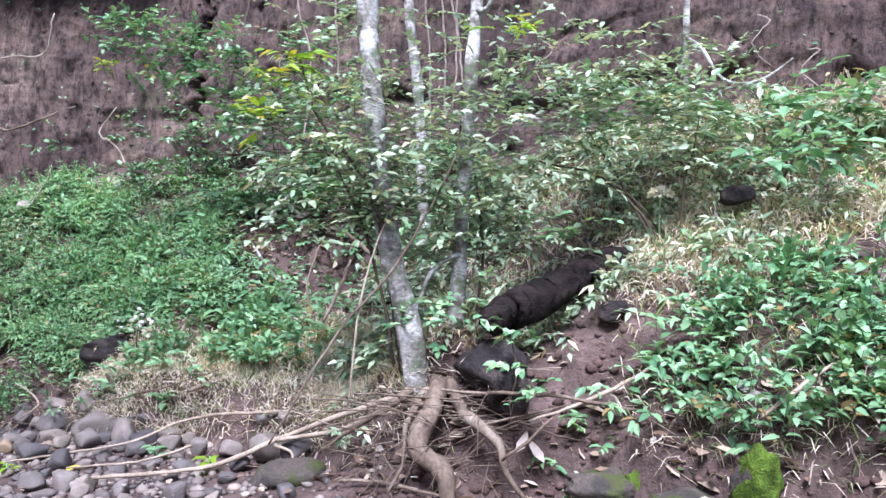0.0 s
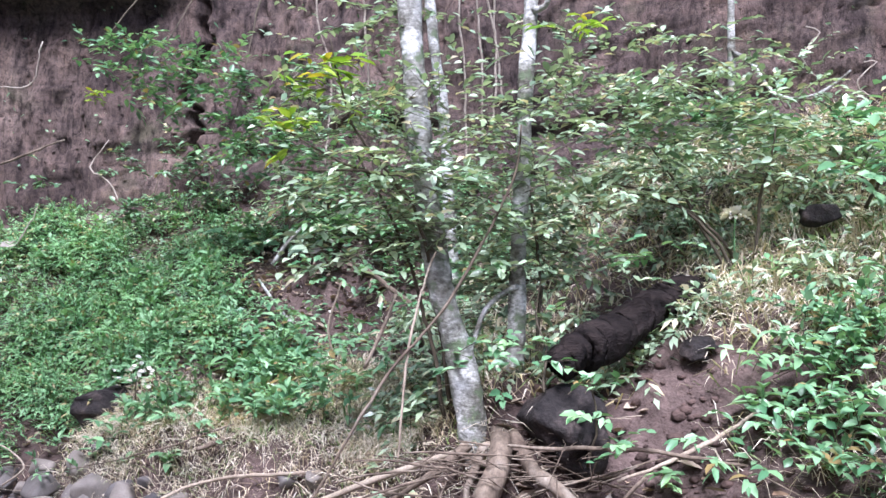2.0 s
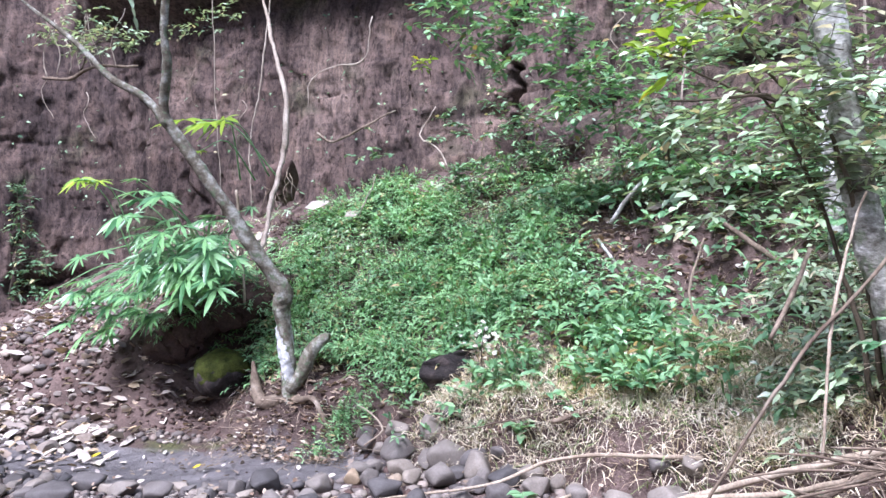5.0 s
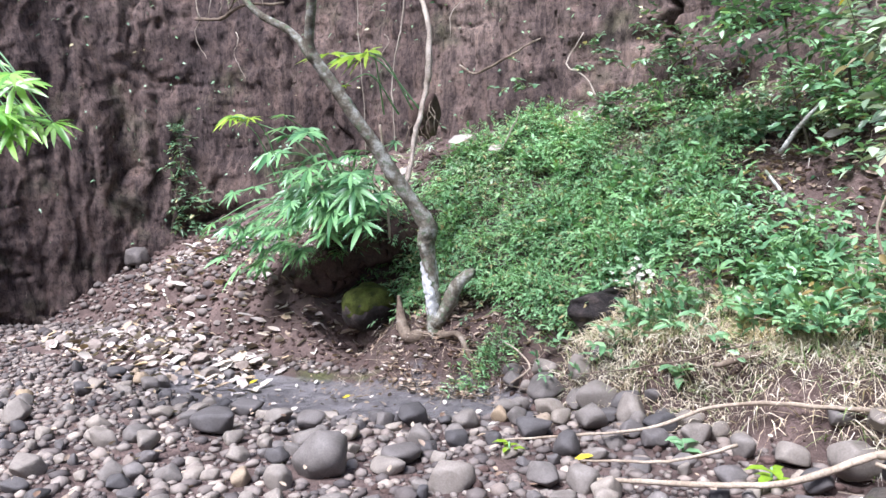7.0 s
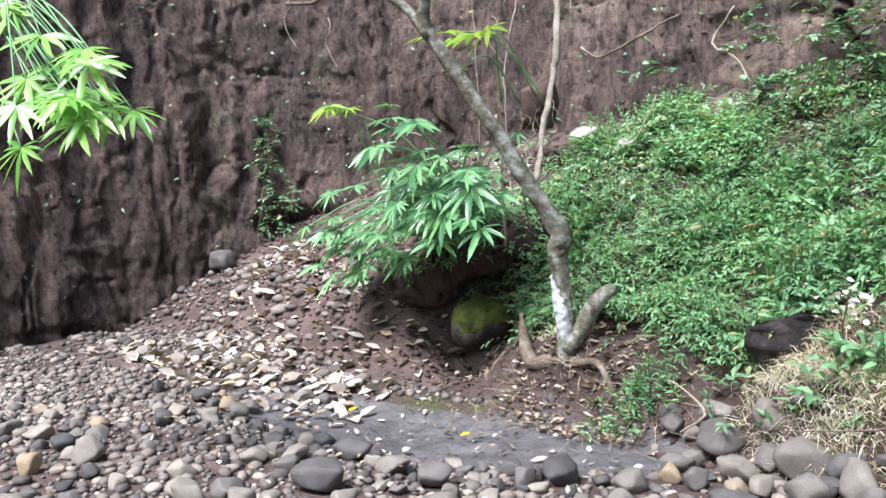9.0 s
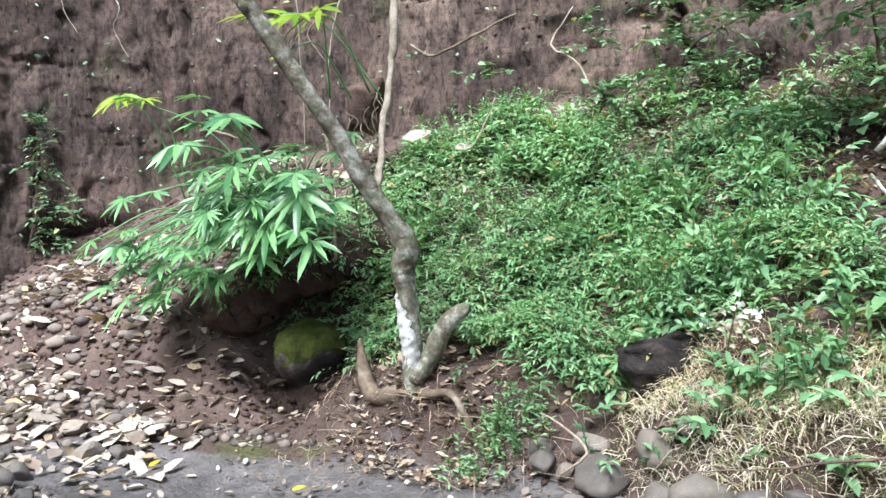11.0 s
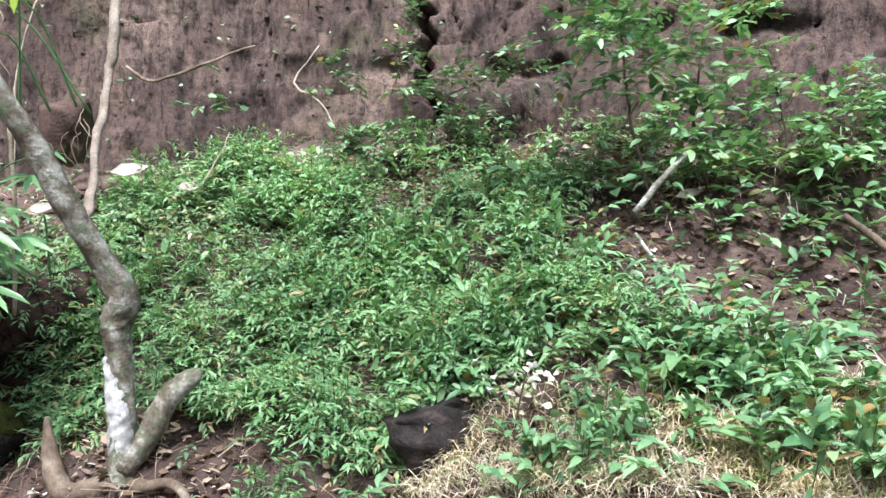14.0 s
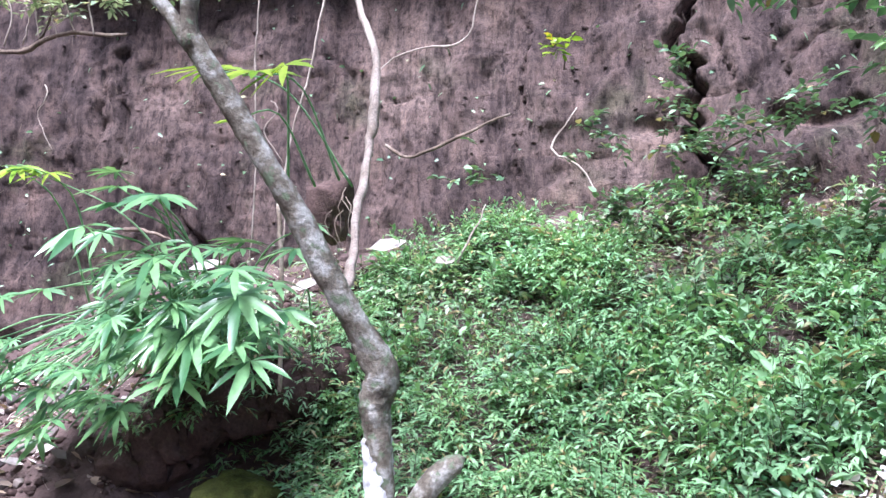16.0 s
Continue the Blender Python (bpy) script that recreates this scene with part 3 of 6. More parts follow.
# ---- cliff ----
def cliff_shape():
    """A steep earth wall behind the bank: vertical flutes, broken ledges, and one deep cleft."""
    xs = np.concatenate((np.arange(-9.0, 4.2, 0.032), np.linspace(4.2, 40, 40)))
    line = np.stack((xs, lerp_table(xs, STATION, WALL)), -1)
    bend = curve([(-12.1, 2.0, 0), (-12.0, 5.5, 0), (-11.8, 7.4, 0), (-11.45, 8.8, 0), (-10.85, 9.75, 0), (-10.0, 10.35, 0), (-9.03, 10.57, 0)], 0.035)[:, :2]
    side = np.stack((np.full(20, -12.1), np.linspace(-40, 1.9, 20)), -1)
    line = np.concatenate((side, bend, line))
    t = unit(np.gradient(line, axis=0))
    t = np.stack([np.convolve(np.pad(t[:, k], 6, "edge"), np.ones(13) / 13, "valid") for k in (0, 1)], -1)
    out = np.stack((t[:, 1], -t[:, 0]), -1)
    run = np.concatenate(([0], np.cumsum(np.linalg.norm(np.diff(line, axis=0), axis=1))))
    zs = np.concatenate((np.arange(-0.8, 5.0, 0.034), np.linspace(5.0, 9.0, 20)))
    u, z = np.meshgrid(run, zs, indexing="ij")
    X = np.broadcast_to(line[:, :1], u.shape)
    warp = u + 0.12 * waves(u, z, 0.35, 22)
    push = 0.17 * waves(u, z * 0.3, 1.4, 11) + 0.06 * waves(warp, z * 0.16, 0.36, 12) + 0.05 * waves(warp, z * 0.18, 0.15, 13) + 0.014 * waves(u, z * 0.5, 0.08, 14)
    push = push + 0.022 * np.tanh(6 * waves(warp, z * 0.6, 0.45, 15)) + 0.014 * np.tanh(6 * waves(warp, z * 0.4, 0.17, 16))
    crack = np.abs(waves(warp, z * 0.14, 0.42, 18))
    push = push - 0.11 * np.exp(-(crack / 0.04) ** 2) * smooth01(waves(u, z * 0.6, 0.6, 19) * 2.5 + 0.3)
    shelf = np.abs(waves(u * 0.25, z + 0.12 * waves(u, z, 0.3, 23), 0.5, 20))
    push = push - 0.07 * np.exp(-(shelf / 0.04) ** 2) * smooth01(waves(u, z, 0.4, 24) * 3)
    push = push + 0.03 * (np.floor(4 * z + 1.2 * waves(u, z, 0.5, 30)) % 2) * smooth01(waves(u, z * 0.5, 0.3, 36) * 3)
    cleft = X + 3.25 + 0.10 * np.sin(z * 2.2) + 0.05 * np.sin(z * 7)
    push = push - 0.4 * np.exp(-((cleft + 0.07 * waves(z * 0 + 3.3, z, 0.3, 25) + 0.06 * waves(z * 0 + 7.1, z, 0.1, 29) + 0.035 * (np.floor(z * 6.3) % 2)) / 0.045) ** 2) * smooth01((z - 1.9) * 2) * smooth01((5.5 - z))
    cut = z - 3.05 + 0.12 * np.sin(X * 1.7) + 0.14 * waves(u, z * 0.3, 0.4, 27)
    push = push - 0.16 * np.exp(-(cut / 0.09) ** 2) * smooth01((X + 4.0) * 2) * smooth01(waves(u, z * 0.2, 0.7, 28) * 2 + 0.6)
    push = push + 0.12 * smooth01((3.0 - z) * 3) * smooth01((X + 3.3) * 4)
    push = push - 0.3 * np.exp(-((X + 10.3) / 0.5) ** 2 - ((z - 1.0) / 0.22) ** 2)
    push = push + 0.85 * smooth01((z - 4.8) / 0.6) * smooth01((X + 10.2) / 0.8) * smooth01((-3.0 - X) / 1.2)   # brow above the view, added to shade the middle of the wall
    lean = -0.10 * (z - 2.2) - 0.05 * np.maximum(z - 4, 0)
    d = push + lean
    verts = np.stack((line[:, 0, None] + out[:, 0, None] * d, line[:, 1, None] + out[:, 1, None] * d, z), -1)
    back = verts[:, -1:].copy()
    back[..., 0] -= 26 * out[:, 0, None]
    back[..., 1] -= 26 * out[:, 1, None]
    verts = np.concatenate((verts, back), 1)
    return verts.reshape(-1, 3), grid_faces(len(line), len(zs) + 1)


CLIFF_SHAPE = cliff_shape()
single("cliff", CLIFF_SHAPE, CLIFF, "steep brown earth cliff with vertical flutes, ledges and a dark cleft", "cliff", kind="structure")


cg = np.random.default_rng(17)
face = CLIFF_SHAPE[0]
face = face[(face[:, 0] > -11.9) & (face[:, 0] < 4) & (face[:, 2] < 4.9) & (face[:, 2] > height(face[:, 0], face[:, 1] - 0.2) + 0.05) & (face[:, 1] > 6)]
pick = face[cg.integers(0, len(face), 1500)]
clod_v, clod_f = [], []
for k, p in enumerate(pick):
    r = 0.006 + 0.02 * cg.uniform() ** 3
    w = BALLS[1][0] * (1 + cg.normal(0, 0.16, (len(BALLS[1][0]), 1))) * (r * cg.uniform(0.8, 1.6), r, r * cg.uniform(0.6, 1.2))
    clod_v.append(w + p)
    clod_f.append(BALLS[1][1] + k * len(w))
single("cliff_clods", (np.concatenate(clod_v), np.concatenate(clod_f)), CLIFF, "crumbling clods of earth sticking out of the cliff", "clods", kind="stuff")
pick = face[cg.integers(0, len(face), 800)] + (0, -0.03, 0)
single("cliff_rootlets", stalks(pick, pick + np.stack((cg.normal(0, 0.07, 800), cg.uniform(-0.05, 0.0, 800), -cg.uniform(0.02, 0.2, 800)), -1), 0.002), BROWN_BARK, "fine dry rootlets hanging on the cliff face", "roots", kind="stuff")
pick = face[cg.integers(0, len(face), 420)] + (0, -0.05, 0)
single("cliff_leaves", leaves(pick, random_dirs(420, -0.6, 0.3, cg) + np.array((0, -0.4, 0)), np.array((0, -0.8, 0.6)) + cg.normal(0, 0.3, (420, 3)), cg.uniform(0.03, 0.09, 420), cg.uniform(0.02, 0.04, 420)), IVY, "small scattered leaves and seedlings on the cliff", "leaves", kind="stuff")


# ---- rocks and stones ----
def boulder(name, at, size, material, label, seed, level=3, rough=0.16, blocky=0.6, turn=0.0, moss=None, moss_material=MOSS):
    base = thing(name, (at[0], at[1], at[2] - size[2]), label, "rock")
    v, f = rock(at, size, seed, level, rough, blocky, turn)
    pits = waves(v[:, 0] * 1.3 + v[:, 2], v[:, 1] - v[:, 2] * 0.8, 0.07, seed + 3) + 0.6 * np.tanh(4 * waves(v[:, 0] - v[:, 2], v[:, 1] + v[:, 2], 0.14, seed + 4))
    part("stone", (v + unit(v - np.asarray(at)) * (0.055 * min(size) * pits)[:, None], f), material, base)
    if moss:
        off, msize = moss
        v, f = rock(np.add(at, off), msize, seed, 4, rough, blocky, turn)
        v = v + unit(v - np.add(at, off)) * (0.02 * waves(v[:, 0] + v[:, 2], v[:, 1] + v[:, 2], 0.05, seed))[:, None]
        part("moss", (v, f), moss_material, base, "green cushion of moss")
    return base


boulder("boulder", (-3.09, 7.4, 0.4), (0.29, 0.24, 0.19), DARK_ROCK, "dark brown boulder half buried in green undergrowth", 29, 4, 0.26, 0.55, 0.2)
boulder("boulder", (-5.9, 8.1, 0.2), (0.29, 0.24, 0.25), DARK_ROCK, "round boulder with mossy top in a dark earth hollow", 5, 4, 0.12, 0.5, 0.5, ((0.0, -0.01, 0.045), (0.285, 0.24, 0.235)), DARK_MOSS)
boulder("boulder", (0.35, 4.72, 0.74), (0.22, 0.22, 0.24), DARK_ROCK, "black boulder wedged beside the pair of trees", 8, 4, 0.3, 0.6, 0.35)
boulder("boulder", (1.05, 4.85, 1.1), (0.1, 0.08, 0.06), DARK_ROCK, "small dark rock under the rotten log", 9, 4, 0.35, 0.8, 0.4)
boulder("boulder", (1.43, 3.47, 0.42), (0.1, 0.11, 0.18), MOSSY, "grey rock wearing a bright green moss cushion", 12, 4, 0.3, 0.5, 0.2, ((0.0, -0.02, 0.02), (0.092, 0.108, 0.18)))
boulder("boulder", (0.92, 4.14, 0.22), (0.26, 0.16, 0.075), MOSSY, "flat grey rock with moss at its side", 13, 4, 0.3, 0.85, 0.2, ((0.14, -0.06, 0.02), (0.08, 0.06, 0.07)))
boulder("boulder", (1.22, 3.75, 0.25), (0.2, 0.14, 0.08), MOSSY, "low mossy rock on red earth", 15, 3, 0.15, 0.7, 0.6)
boulder("boulder", (-1.0, 4.95, 0.0), (0.25, 0.18, 0.12), MOSSY, "grey-green flat boulder at the foot of the bank", 17, 3, 0.14, 0.7, 0.4)
boulder("boulder", (2.05, 5.48, 1.86), (0.13, 0.1, 0.07), DARK_ROCK, "dark flat rock sticking out of dry grass", 19, 3, 0.2, 0.6, 0.3)
boulder("boulder", (-10.9, 9.2, 0.55), (0.22, 0.18, 0.16), ROCK, "grey rock on top of the rubble heap", 20)

MADE = []                                                      # x, y and radius of every stone laid so far


def bed_stone(x, y, r, seed, flat=0.72, blocky=0.5, level=2, sink=0.3, label="grey rounded creek stone lying among pebbles"):
    g = np.random.default_rng(seed)
    shape = rock((0, 0, 0), (r * g.uniform(0.9, 1.25), r * g.uniform(0.75, 1.0), r * flat * g.uniform(0.8, 1.15)), seed, level, 0.13, blocky, g.uniform(0, 3), 14, 0.68)
    ob = new("stone", mesh_of("stone", shape[0], shape[1], STONE))
    ob.location = (x, y, float(height(x, y)) + r * flat * (1 - sink) * 0.8)
    MADE.append((x, y, r))
    return tagged(ob, label, "stone", "stones of the creek bed")


for k, (x, y, r) in enumerate(((-2.83, 6.48, 0.16), (-3.38, 6.8, 0.17), (-3.76, 7.0, 0.11), (-3.17, 6.36, 0.14), (-2.75, 6.02, 0.14), (-2.55, 6.24, 0.13), (-2.98, 6.12, 0.1),
                               (-2.3, 6.0, 0.11), (-1.22, 5.4, 0.17), (-0.98, 5.28, 0.14), (-1.5, 5.55, 0.1), (-3.02, 5.75, 0.12), (-2.25, 5.7, 0.09), (-2.45, 5.9, 0.09), (-3.35, 6.2, 0.1), (-3.55, 6.45, 0.11), (-1.75, 5.6, 0.09), (-2.05, 5.85, 0.1), (-1.35, 5.2, 0.1),
                               (-3.79, 7.08, 0.1), (-3.5, 7.03, 0.13), (-3.12, 6.82, 0.13), (-2.62, 6.42, 0.12), (-3.06, 6.62, 0.12), (-3.24, 6.53, 0.1), (-2.44, 6.36, 0.08), (-2.32, 6.2, 0.09), (-3.62, 6.95, 0.07), (-2.93, 6.78, 0.08), (-3.5, 6.58, 0.09), (-2.15, 6.12, 0.1), (-1.95, 5.98, 0.08), (-2.7, 6.22, 0.09), (-1.28, 5.62, 0.09), (-1.1, 5.5, 0.09))):
    bed_stone(x, y, r * 0.95, 40 + k, 0.8, 0.5, 3, 0.0, "grey-brown rounded stone lodged at the toe of the bank")
for k, (x, y, r) in enumerate(((-5.46, 5.74, 0.17), (-3.82, 4.62, 0.24), (-5.0, 4.96, 0.2), (-4.62, 5.5, 0.15), (-4.05, 5.95, 0.17), (-5.15, 4.55, 0.13), (-5.95, 3.75, 0.2),
                               (-3.5, 5.0, 0.14), (-4.3, 5.1, 0.13), (-3.0, 4.7, 0.16), (-2.6, 4.95, 0.15), (-6.0, 6.05, 0.11), (-7.6, 6.2, 0.13), (-6.6, 4.6, 0.15), (-5.4, 3.9, 0.14), (-6.9, 7.0, 0.09))):
    bed_stone(x, y, r * 0.82, 70 + k, 0.75, 0.55, 3, 0.15, "large creek stone standing above the pebbles")

CELL = {}


def free(x, y, r, packing=0.8):
    cx, cy = int(x / 0.3 + 100), int(y / 0.3 + 100)
    for i in range(cx - 1, cx + 2):
        for j in range(cy - 1, cy + 2):
            for a, b, c in CELL.get((i, j), ()):
                if (a - x) ** 2 + (b - y) ** 2 < ((c + r) * packing) ** 2:
                    return False
    CELL.setdefault((cx, cy), []).append((x, y, r))
    return True


for x, y, r in MADE:
    CELL.setdefault((int(x / 0.3 + 100), int(y / 0.3 + 100)), []).append((x, y, r))


def pebbly(x, y):
    """How thickly stones lie: all over the bar, none on the mud, few under the right bank."""
    toe = float(lerp_table(x, STATION, TOE))
    mud = ((x + 5.35) / 2.1) ** 2 + ((y - 6.75) / 0.72) ** 2
    if y > toe - 0.05 or (mud < 1 and x > -7.4):
        return 0.0
    if x < -6.6 and y > 6.7:
        return 0.1
    return 1.0 if x < -1.6 else 0.45 if x < -0.7 else 0.12


sr = np.random.default_rng(21)
TEMPLATES = [mesh_of("stone", *rock((0, 0, 0), (1.15, 0.9, 0.62 + 0.03 * k), 200 + k, 3, 0.2, 0.25 + 0.06 * k, 0.0, 15, 0.68), STONE) for k in range(12)]
count = 0
while count < 280:
    x, y, r = sr.uniform(-8.2, -0.9), sr.uniform(3.2, 6.9), 0.045 + 0.06 * sr.uniform() ** 1.5
    if sr.uniform() < pebbly(x, y) and free(x, y, r):
        ob = new("stone", TEMPLATES[count % 12])
        ob.matrix_basis = pose(x, y, float(height(x, y)) + r * 0.38, sr.uniform(-18, 18), sr.uniform(-18, 18), sr.uniform(0, 360)) @ Matrix.Diagonal((r, r, r, 1))
        tagged(ob, "rounded river stone in a bar of pebbles", "stone", "stones of the creek bed")
        count += 1
bits = []
for k in range(52000):
    x, y = (sr.uniform(-12.6, 0.8), sr.uniform(-2.0, 8.3) if k % 2 else sr.uniform(2.6, 8.3)) if k % 5 else (sr.uniform(-11.8, -8.3), sr.uniform(7.2, 9.4))
    r = 0.017 + 0.045 * sr.uniform() ** 1.7
    if k % 5 == 0:
        r *= 1.5
    heap = k % 5 == 0
    if (sr.uniform() < (0.16 if heap else pebbly(x, y))) and free(x, y, r, 0.72):
        bits.append((x, y, r))
rr = np.random.default_rng(23)
rubble = []
while len(rubble) < 90:
    x, y, r = rr.uniform(-11.2, -6.9), rr.uniform(6.9, 9.3), 0.05 + 0.09 * rr.uniform() ** 1.8
    if (y < 7.6 or x < -7.6) and free(x, y, r):
        rubble.append(rock((x, y, float(height(x, y)) + r * 0.3), (r * 1.2, r * 0.9, r * 0.7), 500 + len(rubble), 2, 0.2, 0.7, rr.uniform(0, 3), 14, 0.66))
single("rubble", join(*rubble), PEBBLE, "broken grey stones lying on the slope below the cliff", "rubble", kind="stuff", smooth=False)
v, f = BALLS[1]
bv, bf = [], []
for k, (x, y, r) in enumerate(bits):
    lump = 1 + sr.normal(0, 0.17, (len(v), 1))
    a = sr.uniform(0, 6.28)
    w = v * lump * (r * sr.uniform(0.9, 1.35), r * sr.uniform(0.75, 1.0), r * sr.uniform(0.5, 0.8))
    w = w @ np.array(((math.cos(a), math.sin(a), 0), (-math.sin(a), math.cos(a), 0), (0, 0, 1)))
    bv.append(w + (x, y, float(height(x, y)) + r * 0.25))
    bf.append(f + len(v) * k)
single("pebbles", (np.concatenate(bv), np.concatenate(bf)), PEBBLE, "small grey and brown pebbles covering the creek bed", "pebbles", kind="stuff")
LIP_SHAPE = tube([(-7.4, 8.42, 0.0), (-6.88, 8.52, 0.46), (-6.4, 8.66, 0.82), (-5.8, 8.9, 1.0), (-5.35, 9.2, 0.95)], (0.14, 0.24, 0.27, 0.25, 0.15), 30, 0.03, 0.1, 31, 0.08)
LIP_SHAPE = (LIP_SHAPE[0] + (0.05 * waves(LIP_SHAPE[0][:, 0] + LIP_SHAPE[0][:, 2], LIP_SHAPE[0][:, 1] - LIP_SHAPE[0][:, 2], 0.16, 34) + 0.025 * waves(LIP_SHAPE[0][:, 0] - LIP_SHAPE[0][:, 2], LIP_SHAPE[0][:, 1], 0.06, 35))[:, None] * np.array((0.2, 1.0, 0.8)), LIP_SHAPE[1])
single("earth_overhang", LIP_SHAPE, EARTH, "brown earth lip overhanging a dark hollow", "earth", kind="structure")


eg = np.random.default_rng(19)
spots = np.concatenate((scatter(4200, -11.5, -5.2, 7.2, 10.4, lambda x, y: smooth01((past_toe(x, y) + 0.1) / 0.2), eg), scatter(2600, -1.2, 3.2, 2.4, 5.0, lambda x, y: soft_band(past_toe(x, y), -0.5, 1.2, 0.3), eg),
                        scatter(2600, -3.8, 0.2, 4.5, 9.4, lambda x, y: 0.3 + 0.7 * bump(x, y, -1.6, 8.5, 0.8, 0.8), eg)))
cv, cf = [], []
for k, p in enumerate(spots):
    r = 0.008 + 0.034 * eg.uniform() ** 2.5
    w = BALLS[1][0] * (1 + eg.normal(0, 0.18, (len(BALLS[1][0]), 1))) * (r * eg.uniform(0.8, 1.6), r, r * eg.uniform(0.5, 1.0))
    cv.append(w + p + (0, 0, r * 0.2))
    cf.append(BALLS[1][1] + k * len(w))
single("earth_clods", (np.concatenate(cv), np.concatenate(cf)), EARTH, "loose crumbs of red-brown earth on the bank", "clods", kind="stuff")


# ---- trees ----
def crown(at, size, n, seed, leaf=0.13):
    """A loose crown of leafy twigs above the view, with gaps, added for tree shape and shade."""
    g = np.random.default_rng(seed)
    p = np.asarray(at) + random_dirs(n, -0.9, 1.0, g) * np.asarray(size) * g.uniform(0.35, 1.0, (n, 1))
    d = unit((p - np.asarray(at)) / np.asarray(size) + g.normal(0, 0.4, (n, 3)))
    return sprigs(p, d, 0.5, 9, leaf, 0.42, g)[0]


def tree(at, label, trunk, radii, bark, limbs=(), roots=(), top=None, seed=0, sides=12):
    base = thing("tree", at, label, "tree")
    stem = part("trunk", tube(trunk, radii, sides, 0.035, 0.075, seed, 0.01), bark, base)
    for k, (line, rad) in enumerate(limbs):
        part("limb", tube(line, rad, 8, 0.05, 0.06, seed + k + 1, 0.012), bark, base)
    for k, (line, rad) in enumerate(roots):
        part("root", tube(line, rad, 9, 0.03, 0.12, seed + k + 20, 0.012), BROWN_BARK, base)
    if top:
        part("crown", crown(*top), SHRUB, base)
    return base


# the unseen crowns of this pair are set to shade the slope behind
tree_a = tree((-0.15, 4.85, 0.5), "slender pale-barked tree with exposed roots on the bank",
              [(-0.13, 4.88, 0.45), (-0.17, 4.83, 0.75), (-0.23, 4.83, 1.1), (-0.31, 4.83, 1.38), (-0.365, 4.83, 1.71), (-0.43, 4.83, 2.2), (-0.47, 4.83, 2.66), (-0.49, 4.83, 3.0), (-0.55, 4.85, 4.2), (-0.5, 4.9, 5.8)],
              (0.09, 0.076, 0.068, 0.066, 0.064, 0.062, 0.06, 0.057, 0.05, 0.03), BARK,
              limbs=[(((-0.54, 4.85, 4.2), (-0.9, 4.9, 4.8), (-1.3, 5.0, 5.3)), (0.03, 0.015)), (((-0.52, 4.87, 4.9), (-0.2, 4.8, 5.5), (0.2, 4.7, 5.9)), (0.025, 0.012))],
              roots=[(((0.0, 4.8, 0.68), (-0.05, 4.5, 0.53), (-0.13, 4.38, 0.38), (-0.08, 4.35, 0.29), (0.03, 4.34, 0.2), (0.05, 4.3, 0.0)), (0.06, 0.066, 0.055, 0.056, 0.06, 0.045)),
                     (((0.04, 4.75, 0.66), (0.12, 4.55, 0.52), (0.2, 4.42, 0.47), (0.33, 4.38, 0.36), (0.37, 4.34, 0.22), (0.48, 4.3, 0.08)), (0.05, 0.04, 0.036, 0.026, 0.02, 0.012)),
                     (((-0.15, 4.8, 0.62), (-0.35, 4.68, 0.5), (-0.55, 4.7, 0.36), (-0.75, 4.78, 0.2)), (0.03, 0.02, 0.014, 0.008)),
                     (((-0.1, 4.75, 0.6), (-0.2, 4.52, 0.45), (-0.22, 4.45, 0.25), (-0.3, 4.4, 0.08)), (0.025, 0.018, 0.012, 0.008))],
              top=((-0.7, 5.0, 6.2), (1.6, 1.3, 0.9), 30, 51), seed=3)
tree_b = tree((0.07, 4.98, 0.55), "thin pale tree growing beside its larger twin",
              [(0.08, 4.98, 0.5), (0.07, 4.98, 0.75), (0.1, 4.98, 1.11), (0.11, 4.98, 1.51), (0.13, 4.98, 1.87), (0.15, 4.98, 2.16), (0.17, 4.98, 2.62), (0.2, 4.98, 3.05), (0.26, 5.0, 4.2), (0.3, 5.0, 5.3)],
              (0.075, 0.052, 0.047, 0.045, 0.043, 0.041, 0.04, 0.037, 0.03, 0.02), BARK,
              limbs=[(((0.19, 4.98, 3.0), (0.27, 4.9, 2.98), (0.3, 4.85, 3.15)), (0.02, 0.012)), (((0.11, 4.95, 1.44), (0.03, 4.9, 1.42), (-0.09, 4.9, 1.3), (-0.16, 4.88, 1.1)), (0.016, 0.016, 0.012))],
              top=((0.4, 5.1, 5.5), (1.1, 1.0, 0.7), 12, 52), seed=7)
tree_c = tree((-0.2, 7.4, 1.2), "thin whitish tree standing against the earth cliff", [(-0.18, 7.4, 1.1), (-0.2, 7.4, 1.8), (-0.26, 7.4, 2.85), (-0.37, 7.4, 3.85), (-0.4, 7.4, 5.4)], (0.06, 0.052, 0.048, 0.044, 0.03), BARK,
              top=((-0.4, 7.5, 5.6), (1.0, 0.8, 0.6), 10, 53), seed=9, sides=10)
tree_d = tree((2.22, 7.3, 2.4), "bare straight sapling on the upper slope", [(2.23, 7.3, 2.35), (2.22, 7.3, 2.8), (2.21, 7.3, 3.75), (2.25, 7.3, 5.2)], (0.035, 0.032, 0.03, 0.02), BARK,
              limbs=[(((2.21, 7.28, 3.4), (2.3, 7.1, 3.25), (2.42, 7.0, 3.0), (2.6, 6.95, 2.92), (2.85, 6.95, 3.0), (3.05, 6.95, 3.15)), (0.018, 0.014, 0.012, 0.01))],
              top=((2.3, 7.3, 5.3), (0.8, 0.7, 0.5), 8, 54), seed=11, sides=9)
